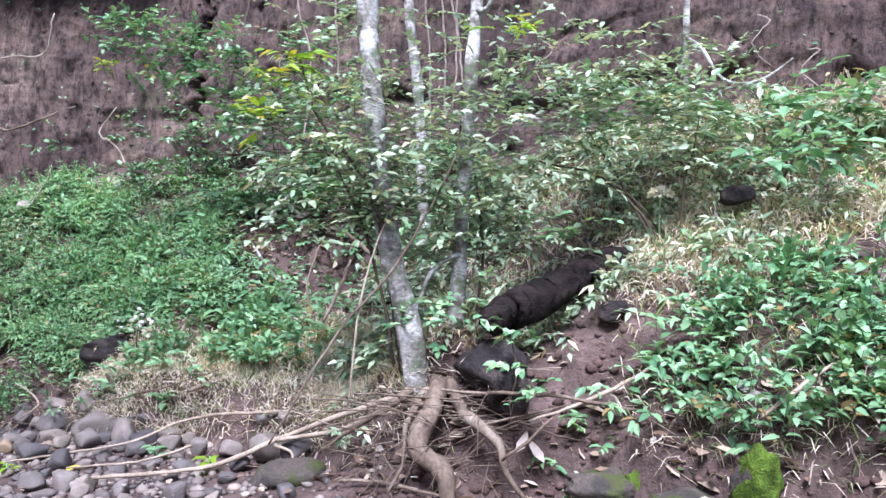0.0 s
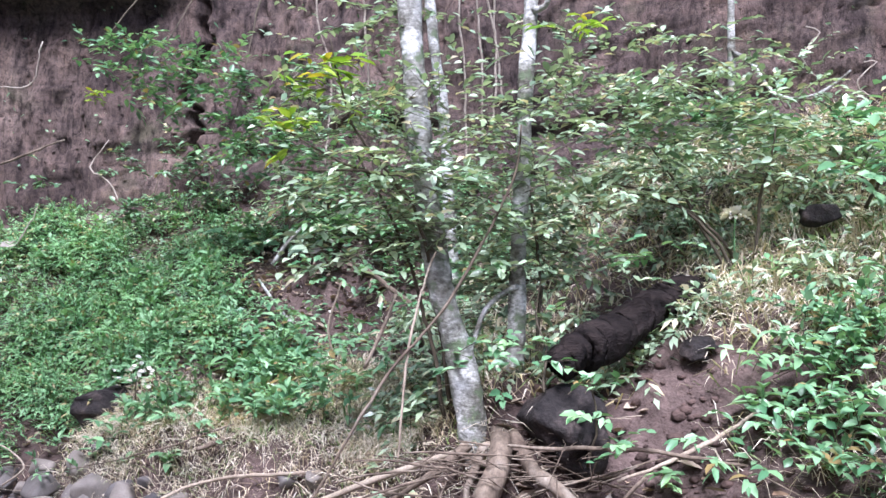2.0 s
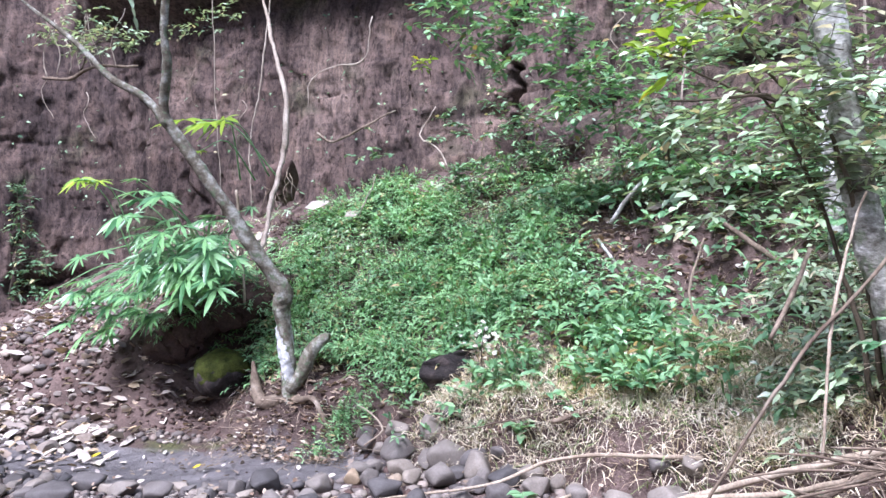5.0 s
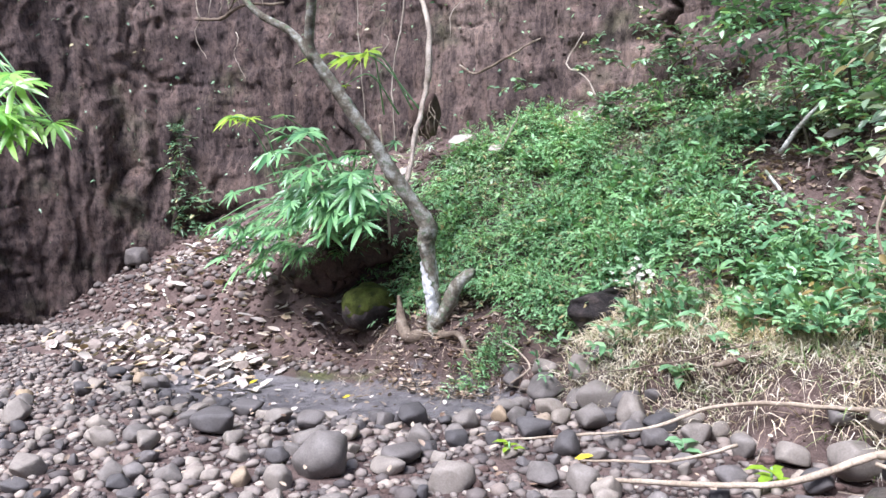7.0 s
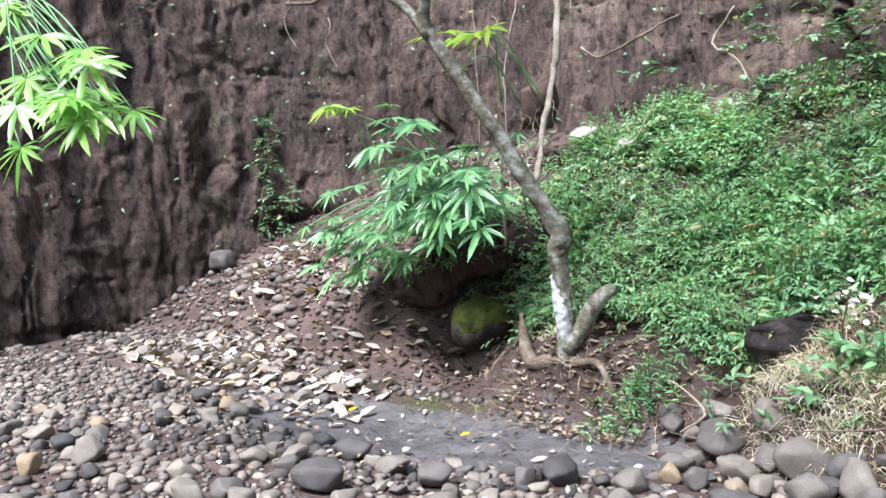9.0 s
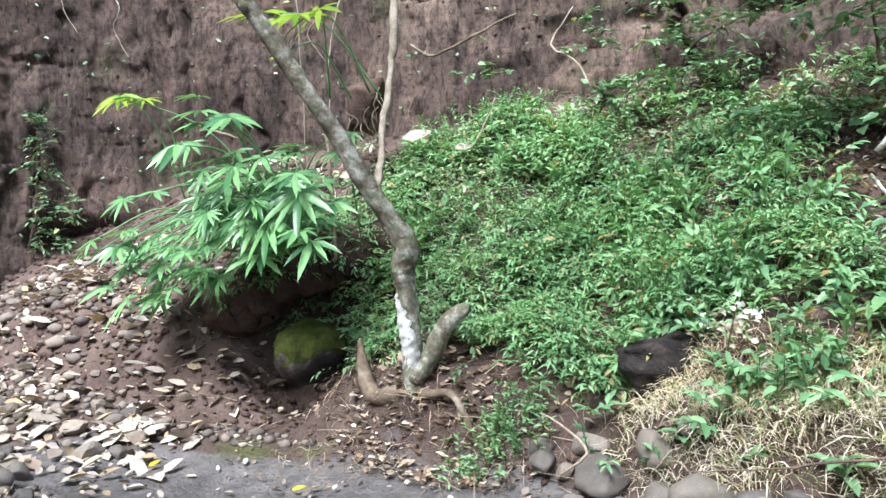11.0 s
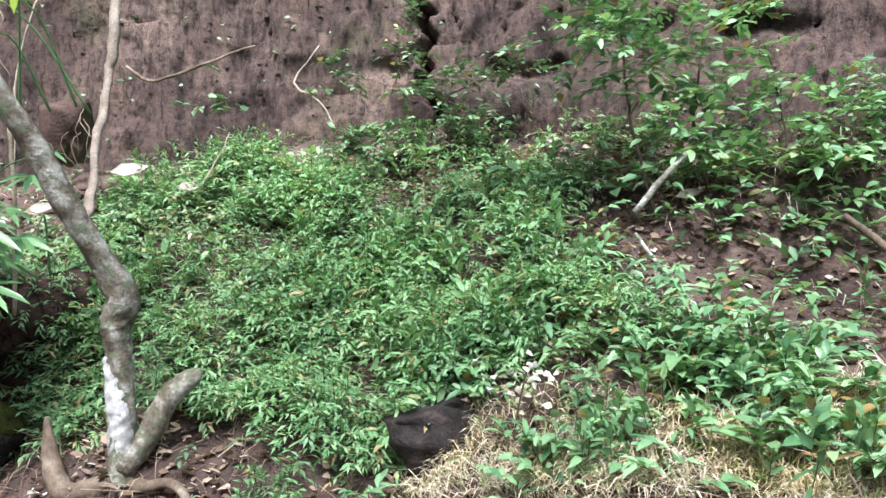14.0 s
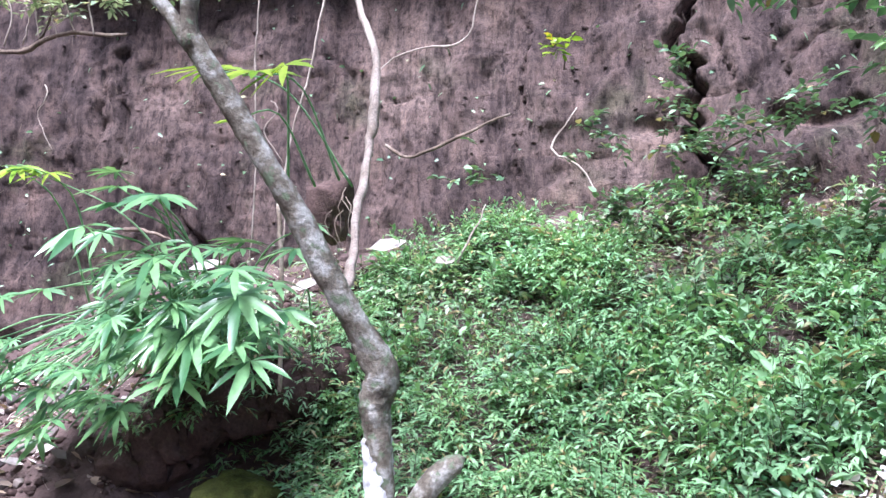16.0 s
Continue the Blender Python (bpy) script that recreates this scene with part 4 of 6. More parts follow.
tree_l = tree((-4.8, 7.55, 0.0), "crooked grey tree with a white lichen patch leaning over the creek",
              [(-4.8, 7.56, -0.35), (-4.8, 7.55, 0.08), (-4.8, 7.52, 0.45), (-4.81, 7.5, 0.73), (-4.825, 7.49, 0.93), (-4.78, 7.47, 1.07), (-4.87, 7.4, 1.26), (-4.97, 7.3, 1.47), (-5.17, 7.12, 1.92), (-5.38, 7.0, 2.3), (-5.58, 6.9, 2.66)],
              (0.12, 0.09, 0.068, 0.066, 0.078, 0.07, 0.064, 0.06, 0.057, 0.054, 0.055), GREY_BARK,
              limbs=[(((-5.56, 6.91, 2.6), (-5.75, 6.85, 2.85), (-6.05, 6.75, 3.05), (-6.4, 6.7, 3.4), (-7.0, 6.6, 3.9)), (0.04, 0.034, 0.026, 0.02, 0.01)),
                     (((-5.55, 6.9, 2.58), (-5.56, 6.87, 2.8), (-5.45, 6.8, 3.1), (-5.42, 6.75, 3.5), (-5.2, 6.7, 4.3)), (0.045, 0.042, 0.036, 0.03, 0.02)),
                     (((-4.79, 7.53, 0.15), (-4.66, 7.56, 0.34), (-4.57, 7.58, 0.52), (-4.46, 7.62, 0.63), (-4.41, 7.63, 0.63)), (0.075, 0.068, 0.064, 0.06, 0.045))],
              roots=[(((-4.76, 7.54, 0.08), (-4.95, 7.52, 0.04), (-5.1, 7.55, 0.03), (-5.2, 7.6, 0.15), (-5.25, 7.64, 0.4)), (0.07, 0.072, 0.062, 0.045, 0.014)),
                     (((-4.76, 7.52, 0.06), (-4.64, 7.46, 0.08), (-4.5, 7.42, 0.1), (-4.38, 7.36, 0.02), (-4.25, 7.28, -0.2)), (0.04, 0.03, 0.028, 0.024, 0.016))],
              top=((-5.9, 6.6, 4.7), (1.2, 0.9, 0.5), 45, 55), seed=13)
# tree outside the view, added only to shade the creek and the bank
sx, sy = -9.5, -5.0
sz = float(height(sx, sy))
shade_tree = tree((sx, sy, sz), "unseen leaning tree added so that its crown shades the creek", [(sx, sy, sz - 0.2), (sx + 0.4, sy + 1.0, sz + 2.2), (sx + 1.2, sy + 2.8, sz + 4.2), (sx + 2.4, sy + 5.5, 8.6)], (0.3, 0.24, 0.18, 0.08), GREY_BARK,
     limbs=[(((sx + 1.2, sy + 2.8, sz + 4.2), (sx + 3.0, sy + 3.8, 8.0), (sx + 5.1, sy + 4.8, 8.6)), (0.12, 0.06))], top=((-4.2, -0.2, 8.7), (2.4, 1.6, 0.7), 30, 410, 0.24), seed=90)
# second unseen limb and crown, added to shade the slope
part("limb", tube([(sx + 2.4, sy + 5.5, 8.5), (-6.2, 1.6, 8.9), (-4.9, 2.8, 9.1)], (0.09, 0.07, 0.03), 8, 0.1, 0.06, 93), GREY_BARK, shade_tree)
part("crown", crown((-4.2, 2.6, 9.0), (2.6, 1.5, 0.6), 120, 411, 0.24), SHRUB, shade_tree)
part("side_stem", tube([(-4.93, 7.33, 1.42), (-4.99, 7.6, 1.75), (-5.1, 8.05, 2.3), (-5.14, 8.22, 2.48), (-5.2, 8.35, 3.0), (-5.4, 8.55, 3.5), (-5.8, 8.8, 4.5)], (0.026, 0.024, 0.026, 0.032, 0.022, 0.02, 0.012), 8, 0.04, 0.14, 5, 0.04), VINE, tree_l, "pale crooked side stem")
part("knee_bark", tube([(-4.812, 7.5, 0.74), (-4.822, 7.488, 0.93), (-4.785, 7.466, 1.07), (-4.86, 7.405, 1.24)], (0.06, 0.086, 0.079, 0.058), 16, 0.02, 0.12, 15), GREY_BARK, tree_l, "dark brown knobby bark at the bend")
part("lichen_patch", tube([(-4.8, 7.535, 0.22), (-4.803, 7.52, 0.5), (-4.81, 7.5, 0.76)], (0.062, 0.0775, 0.064), 16, 0.02, 0.13, 14), WHITE_BARK, tree_l, "white lichen on bark with dark scars")


# ---- fallen wood ----
def fallen(name, label, line, radii, material, seed, side=(), sides=8, knobbly=0.08, wander=0.015):
    base = thing(name, line[0], label, "branch" if name != "log" else "log")
    part("stem", tube(line, radii, sides, 0.05, knobbly, seed, wander), material, base)
    for k, (l, r) in enumerate(side):
        part("twig", tube(l, r, 6, 0.05, 0.08, seed + k, 0.01), material, base)
    return base


log = thing("log", (0.3, 4.68, 0.95), "thick rotten log painted dark with leaf shade, lying on the slope", "log")
v, f = tube([(0.27, 4.64, 1.02), (0.38, 4.74, 1.1), (0.58, 4.9, 1.18), (0.82, 5.08, 1.28), (1.05, 5.28, 1.38), (1.3, 5.48, 1.43), (1.6, 5.7, 1.36), (1.9, 5.85, 1.32)], (0.085, 0.12, 0.108, 0.115, 0.106, 0.11, 0.09, 0.06), 28, 0.02, 0.03, 4, 0.06)
along = v @ np.array((0.72, 0.66, 0.22))
across = v[:, 2] - 0.34 * along + 0.5 * (v[:, 0] * 0.68 - v[:, 1] * 0.73)
rot = 0.035 * waves(along * 0.3, across, 0.1, 401) + 0.02 * waves(along * 0.2, across * 1.5, 0.045, 402) + 0.015 * waves(along, across, 0.05, 403)
part("stem", (v + rot[:, None] * np.array((0.3, -0.5, 0.8)), f), ROTTEN, log)
fallen("fallen_branch", "long bleached branch lying from the trees to the pebbles", [(-2.3, 4.88, -0.02), (-1.9, 4.95, 0.0), (-1.45, 5.05, 0.04), (-1.1, 5.2, 0.16), (-0.68, 5.05, 0.36), (-0.3, 4.86, 0.54), (0.02, 4.72, 0.64)], (0.011, 0.014, 0.016, 0.018, 0.018, 0.019, 0.019), STICK, 5,
       [(((-1.1, 5.2, 0.16), (-0.7, 5.0, 0.28), (-0.35, 4.75, 0.46)), (0.016, 0.014)), (((-1.12, 5.18, 0.14), (-1.0, 5.15, 0.1), (-0.95, 5.0, 0.06)), (0.012, 0.008))])
fallen("fallen_branch", "thin grey branch reaching over pebbles from the bank", [(-3.1, 5.4, -0.08), (-2.7, 5.55, -0.05), (-2.3, 5.72, -0.02), (-1.98, 5.85, 0.1), (-1.6, 5.75, 0.2), (-1.05, 5.45, 0.3)], (0.006, 0.009, 0.01, 0.012, 0.012, 0.014), STICK, 6)
fallen("fallen_branch", "bare stick on the creek pebbles", [(-2.45, 5.05, 0.0), (-2.1, 5.2, 0.0), (-1.75, 5.45, 0.05)], (0.006, 0.009, 0.01), STICK, 7)
fallen("leaning_stick", "dark bare stick leaning against the trees", [(-1.02, 4.6, 0.3), (-0.61, 4.6, 0.97), (-0.31, 4.62, 1.33), (-0.12, 4.65, 1.65), (0.05, 4.68, 2.0), (0.1, 4.7, 2.3)], (0.006, 0.008, 0.008, 0.008, 0.007, 0.004), BROWN_BARK, 8)
fallen("leaning_stick", "bleached stick leaning on the pale trunk", [(-0.55, 4.58, 0.55), (-0.5, 4.6, 1.07), (-0.44, 4.62, 1.34), (-0.35, 4.68, 1.62)], (0.006, 0.007, 0.007, 0.005), STICK, 9)
fallen("leaning_stick", "short pale stick leaning into the bushes", [(-0.72, 4.72, 1.02), (-0.62, 4.7, 1.25), (-0.56, 4.7, 1.4)], (0.01, 0.012, 0.008), STICK, 10)
fallen("fallen_branch", "mottled dead branch propped on the slope", [(-1.5, 7.8, 0.85), (-1.75, 7.9, 1.17), (-1.97, 7.95, 1.46)], (0.02, 0.018, 0.012), BARK, 11)
fallen("fallen_branch", "broken grey branch under the leafy shrub", [(-1.9, 8.25, 1.6), (-1.75, 8.2, 1.8), (-1.58, 8.2, 1.98)], (0.02, 0.02, 0.014), BARK, 12)
fallen("fallen_branch", "brown root branch running down the undercut bank", [(-0.95, 7.55, 1.55), (-0.67, 7.5, 1.33), (-0.4, 7.45, 1.1), (-0.35, 7.35, 0.85)], (0.018, 0.022, 0.024, 0.02), BROWN_BARK, 13,
       [(((-0.42, 7.45, 1.12), (-0.3, 7.45, 1.25), (-0.1, 7.5, 1.4)), (0.02, 0.014)), (((-0.4, 7.45, 1.1), (-0.42, 7.4, 0.9), (-0.5, 7.3, 0.8)), (0.014, 0.01))])
fallen("leaning_stick", "pale upright twig at the edge of the grass", [(-1.1, 6.6, 0.6), (-1.1, 6.6, 0.87), (-1.14, 6.6, 1.1), (-1.05, 6.6, 1.45)], (0.009, 0.009, 0.009, 0.006), STICK, 14)
fallen("leaning_stick", "broken trunk piece leaning on the leaf-covered slope", [(-7.75, 9.0, 1.1), (-7.55, 8.95, 1.35), (-7.4, 8.95, 1.6)], (0.045, 0.045, 0.03), BROWN_BARK, 15)
fallen("leaning_stick", "dry pale stake standing on the slope", [(-5.84, 8.4, 0.9), (-5.85, 8.4, 1.64), (-5.9, 8.4, 2.12)], (0.014, 0.016, 0.013), STICK, 16)
fallen("fallen_branch", "bare branch jutting from the cliff foot", [(-7.9, 9.4, 2.15), (-7.5, 9.2, 2.08), (-7.2, 9.1, 2.0)], (0.02, 0.015, 0.008), BROWN_BARK, 17)
fallen("fallen_branch", "thin forked branch bent over the bank stones", [(-3.55, 6.55, -0.05), (-3.42, 6.6, 0.05), (-3.6, 6.75, 0.16), (-3.72, 6.8, 0.2)], (0.007, 0.008, 0.007, 0.005), STICK, 18)
fallen("fallen_branch", "mossy brown root log in the dry grass", [(-2.0, 6.1, 0.3), (-1.8, 6.12, 0.36), (-1.6, 6.05, 0.42), (-1.45, 5.95, 0.4)], (0.014, 0.02, 0.02, 0.014), BROWN_BARK, 19)
for k, (a, b, c) in enumerate((((0.35, 4.3, 0.3), (0.5, 4.28, 0.42), (0.62, 4.28, 0.55)), ((0.5, 4.32, 0.52), (0.9, 4.4, 0.66), (1.35, 4.5, 0.88)), ((0.0, 4.5, 0.66), (0.6, 4.38, 0.66), (1.15, 4.35, 0.58)),
                               ((1.5, 3.6, 0.72), (1.75, 3.7, 0.86), (1.95, 3.75, 0.98)), ((-0.6, 4.62, 0.08), (-0.3, 4.5, 0.12), (0.0, 4.3, 0.1)), ((-2.9, 6.2, 0.15), (-2.3, 6.05, 0.3), (-1.7, 5.95, 0.5)))):
    fallen("fallen_branch", "dry brown twig caught on the root mound" if k < 5 else "long thin vine stem trailing along the bank edge", [a, b, c], (0.008, 0.012, 0.008) if k < 5 else (0.003, 0.006, 0.004), STICK if k % 2 and k < 5 else BROWN_BARK, 60 + k)


# ---- vines and roots on the cliff ----
def vine(label, line, r, seed, material=VINE, name="vine"):
    return single(name, tube(line, (r * 0.65, r * 0.7, r * 0.6, r * 0.4), 7, 0.05, 0.12, seed, 0.03), material, label, "vine")


vine("dry root creeping across the bare cliff", [(-5.82, 10.08, 2.92), (-5.55, 10.02, 2.78), (-5.1, 10.05, 2.94), (-4.71, 10.05, 3.11)], 0.022, 1, BROWN_BARK)
vine("pale curved vine at the cliff foot", [(-3.98, 9.85, 2.35), (-4.09, 9.85, 2.58), (-4.31, 9.88, 2.73), (-4.34, 9.92, 2.84), (-4.15, 9.95, 3.09)], 0.014, 2)
vine("thin root hanging down the cliff face", [(-4.94, 9.95, 4.25), (-5.11, 9.98, 3.75), (-5.5, 10.0, 3.71), (-5.87, 10.05, 3.59), (-5.92, 10.05, 3.28)], 0.012, 3)
vine("long pale vine hanging before the cliff", [(-6.05, 9.5, 4.6), (-6.15, 9.5, 4.02), (-6.28, 9.5, 3.36), (-6.43, 9.5, 2.66), (-6.45, 9.5, 2.0)], 0.014, 4)
vine("straight thin liana hanging plumb over the slope", [(-6.02, 8.3, 4.8), (-6.02, 8.3, 3.49), (-6.01, 8.3, 1.7), (-6.0, 8.3, 1.0)], 0.008, 5)
vine("pale stick vine on the green slope", [(-5.0, 9.5, 1.85), (-4.9, 9.55, 2.1), (-4.8, 9.6, 2.28)], 0.012, 6)
for k, (x, y, z0, z1) in enumerate(((-0.12, 6.2, 2.3, 4.6), (0.05, 6.0, 2.5, 4.6), (0.13, 6.1, 2.7, 4.6), (-0.02, 6.15, 2.4, 4.6), (-1.15, 6.4, 2.3, 4.4), (-0.75, 5.6, 2.6, 4.4))):
    vine("pale hanging liana between the trees", [(x, y, z0), (x + 0.06 * math.sin(k * 2), y, z0 + 0.6), (x - 0.05, y, z0 + 1.2), (x + 0.1, y, z1)], 0.011, 10 + k)
vine("bare branch with twigs hanging over the cliff", [(-9.6, 9.4, 3.88), (-9.1, 9.35, 3.84), (-8.7, 9.35, 3.92), (-8.0, 9.4, 3.88)], 0.035, 20, BROWN_BARK, "hanging_branch")
for k in range(7):
    x = -9.5 + 0.2 * k
    vine("dry twig on the hanging branch", [(x, 9.35, 3.88), (x + 0.1 * math.sin(k), 9.3, 4.2), (x + 0.25 * math.cos(k * 2), 9.3, 4.6)], 0.01, 30 + k, VINE)
for k, (x, z, h) in enumerate(((-10.4, 3.9, 0.8), (-9.7, 3.5, 0.7), (-11.0, 3.7, 0.9), (-7.1, 3.2, 0.6), (-2.0, 3.6, 0.5), (1.0, 3.3, 0.6), (2.9, 3.4, 0.5), (3.3, 3.1, 0.4))):
    y = float(lerp_table(x, STATION, WALL)) - 0.25
    vine("dry thin root hanging from the cliff", [(x, y, z + h * 0.5), (x + 0.1, y - 0.03, z + 0.2), (x - 0.05, y, z), (x + 0.15, y, z - h * 0.5)], 0.009, 40 + k)
rt = np.random.default_rng(77)
n = 170
p = np.stack((rt.uniform(-0.45, 0.45, n), rt.uniform(4.32, 4.7, n), rt.uniform(0.15, 0.68, n)), -1)
tangle = stalks(p, p + random_dirs(n, -0.9, 0.3, rt) * rt.uniform(0.1, 0.4, (n, 1)), 0.004)
pile = []
for k in range(18):
    a = np.array((rt.uniform(-0.75, 0.9), rt.uniform(4.4, 4.7), 0.0))
    a[2] = 0.5 + 0.14 * rt.uniform() - 0.12 * abs(a[0])
    l, w = rt.uniform(0.3, 0.9), rt.uniform(-0.45, 0.45)
    d = np.array((math.cos(w), 0.25 * math.sin(w * 3), math.sin(w) * 0.5)) * l
    pile.append(tube([a - d / 2, a + (0, -0.03, rt.normal(0, 0.03)), a + d / 2], (0.004, 0.007, 0.003), 5, 0.08, 0.1, k, 0.02))
single("twig_pile", join(*pile), BROWN_BARK, "heap of dry brown twigs caught on the tree roots", "twigs", kind="stuff")
n = 170
p = np.stack((rt.uniform(-6.7, -5.5, n), rt.uniform(8.7, 8.95, n), rt.uniform(0.7, 1.3, n)), -1)
hang = stalks(p, p + np.stack((rt.normal(0, 0.05, n), rt.normal(-0.06, 0.05, n), -rt.uniform(0.1, 0.35, n)), -1), 0.0025)
single("hanging_rootlets", tangle, BROWN_BARK, "tangle of fine brown rootlets under the pale tree", "roots", kind="stuff")
single("hanging_rootlets", hang, TWIG, "fine roots hanging from the earth overhang", "roots", kind="stuff")


# ---- shrubs ----
def shrub(name, label, stems, clumps, seed, leaf=0.1, width=0.42, leaf_mat=SHRUB, stem_r=0.01, category="shrub", twig=0.4, per=8, lean=(0, 0, 0.1), bend=0.12, thick=1.0, droop=0.12):
    """Arching stems, and clumps (place, size, count) of leafy twigs that spread from them."""
    g = np.random.default_rng(seed)
    base = thing(name, stems[0][0], label, category)
    for k, line in enumerate(stems):
        part("stem", tube(line, (stem_r * 1.3, stem_r, stem_r * 0.5), 7, 0.06, 0.1, seed + k, 0.02), TWIG if stem_r < 0.02 else BROWN_BARK, base)
    for c, size, n in clumps:
        n = int(n * thick)
        p = np.asarray(c) + g.uniform(-1, 1, (n, 3)) * size * 0.9
        d = unit(random_dirs(n, -0.2, 0.4, g) + np.asarray(lean) + 0.5 * (p - np.asarray(c)) / np.asarray(size))
        lf, st = sprigs(p - d * twig * 0.4, d, g.uniform(0.6, 1.2, n) * twig, per, leaf, width, g, droop=droop, bend=bend)
        tagged(part("foliage", lf, leaf_mat, base), kind="stuff")
        tagged(part("twig_spray", st, TWIG, base), kind="stuff")
    return base


shrub("bush", "airy bush with small glossy leaves around the pale trunks", [[(-0.3, 5.0, 0.7), (-0.5, 4.9, 1.6), (-0.8, 4.75, 2.2)], [(-0.25, 5.0, 0.7), (-0.5, 4.7, 1.9), (-1.1, 4.65, 2.05)], [(0.2, 5.1, 0.8), (0.25, 5.2, 1.6), (0.1, 5.1, 2.4)]],
      [((-0.75, 4.8, 2.2), (0.5, 0.3, 0.35), 50), ((-0.75, 4.8, 1.75), (0.4, 0.3, 0.25), 30), ((-0.1, 5.15, 2.05), (0.45, 0.3, 0.45), 46), ((0.1, 5.2, 1.5), (0.4, 0.25, 0.35), 28), ((-0.5, 5.2, 2.8), (0.7, 0.3, 0.4), 34), ((-0.35, 4.62, 2.05), (0.35, 0.12, 0.3), 16), ((0.15, 4.75, 2.35), (0.35, 0.15, 0.3), 22), ((0.15, 4.8, 1.75), (0.3, 0.15, 0.3), 18)], 61, 0.078, 0.5, thick=1.5, twig=0.45, per=9)
shrub("bush", "arching bush with dark stems on the grassy slope", [[(1.6, 5.45, 1.3), (1.37, 5.45, 1.72), (1.05, 5.45, 1.99), (0.65, 5.45, 2.08)], [(1.58, 5.5, 1.3), (1.49, 5.5, 1.64), (1.21, 5.5, 1.91), (0.9, 5.5, 2.0)], [(1.6, 5.5, 1.3), (1.3, 5.55, 1.9), (1.0, 5.5, 2.3)], [(1.62, 5.5, 1.3), (1.7, 5.5, 1.9), (1.75, 5.4, 2.4)]],
      [((0.75, 5.3, 2.3), (0.5, 0.35, 0.4), 60), ((1.3, 5.4, 2.35), (0.5, 0.35, 0.35), 55), ((1.9, 5.6, 2.45), (0.45, 0.35, 0.25), 30), ((0.55, 5.5, 1.75), (0.35, 0.3, 0.25), 26), ((1.0, 5.6, 2.85), (0.7, 0.3, 0.25), 40), ((1.9, 5.7, 2.8), (0.5, 0.3, 0.2), 22)], 62, 0.08, 0.5, thick=1.35, twig=0.45, per=9)
shrub("bush", "young twig with yellow-green leaves before the trees", [[(-0.5, 4.85, 1.9), (-0.8, 4.7, 2.3), (-0.9, 4.65, 2.75)], [(-0.6, 4.8, 2.0), (-0.95, 4.7, 2.15), (-1.12, 4.68, 2.25)]],
      [((-0.88, 4.66, 2.64), (0.12, 0.1, 0.14), 7), ((-1.1, 4.66, 2.23), (0.12, 0.1, 0.12), 6), ((-0.98, 4.66, 2.48), (0.12, 0.1, 0.1), 5), ((0.38, 4.75, 2.85), (0.15, 0.1, 0.08), 5)], 63, 0.1, 0.42, BRIGHT, 0.007, twig=0.22, per=6)
shrub("bush", "leggy shrub hanging from the cliff ledge", [[(-1.7, 8.5, 1.6), (-1.85, 8.6, 2.4), (-1.95, 8.65, 3.3)], [(-1.3, 8.5, 1.6), (-1.4, 8.6, 2.3), (-1.3, 8.6, 3.2)], [(-1.2, 8.3, 1.4), (-0.9, 8.4, 2.0), (-1.0, 8.5, 2.8)]],
      [((-1.9, 8.55, 2.75), (0.5, 0.25, 0.35), 58), ((-1.2, 8.35, 2.75), (0.4, 0.25, 0.5), 40), ((-1.0, 8.2, 1.85), (0.45, 0.2, 0.22), 30), ((-0.4, 8.1, 1.9), (0.4, 0.25, 0.25), 28), ((-1.4, 8.35, 2.15), (0.4, 0.2, 0.28), 34), ((-0.6, 8.2, 2.2), (0.45, 0.25, 0.35), 40), ((-0.95, 8.0, 1.5), (0.4, 0.15, 0.12), 14), ((-1.5, 8.15, 1.5), (0.22, 0.15, 0.15), 10)], 64, 0.11, 0.52, BROAD, twig=0.36, per=7)
shrub("bush", "leafy branches hanging down from the cliff top", [[(-2.4, 9.6, 5.4), (-2.6, 8.7, 4.6), (-2.9, 8.0, 3.6)], [(-2.0, 9.4, 5.2), (-2.1, 8.6, 4.3), (-2.2, 8.0, 3.0)], [(-2.6, 9.7, 5.3), (-3.2, 8.7, 4.5), (-3.5, 8.1, 3.7)]],
      [((-2.6, 8.0, 3.35), (0.6, 0.22, 0.32), 80), ((-2.15, 8.0, 2.85), (0.28, 0.2, 0.3), 34), ((-3.3, 8.1, 3.6), (0.4, 0.2, 0.2), 26), ((-1.3, 9.0, 3.6), (0.6, 0.2, 0.4), 30)], 65, 0.1, 0.5, BROAD, twig=0.4)
shrub("creeper", "pale sprays of a creeper over the cleft", [[(-3.2, 9.95, 2.3), (-3.1, 9.7, 2.6), (-2.5, 9.6, 2.9)]],
      [((-3.3, 9.75, 2.7), (0.2, 0.1, 0.08), 12), ((-2.85, 9.65, 2.78), (0.3, 0.1, 0.1), 18), ((-2.5, 9.6, 2.9), (0.2, 0.1, 0.12), 12), ((-2.85, 9.7, 2.48), (0.25, 0.1, 0.12), 14)], 66, 0.085, 0.5, IVY, 0.007, "creeper", 0.4)
shrub("creeper", "dense round-leaved creeper at the foot of the cleft", [[(-3.7, 9.8, 1.9), (-3.65, 9.85, 2.3), (-3.45, 9.95, 3.0)]],
      [((-3.68, 9.8, 2.2), (0.35, 0.14, 0.2), 50), ((-3.42, 9.95, 3.1), (0.12, 0.08, 0.45), 22), ((-4.0, 10.0, 2.9), (0.3, 0.06, 0.25), 12), ((-5.0, 10.0, 2.75), (0.35, 0.06, 0.3), 7)], 67, 0.085, 0.62, IVY, 0.007, "creeper", 0.22, 6)
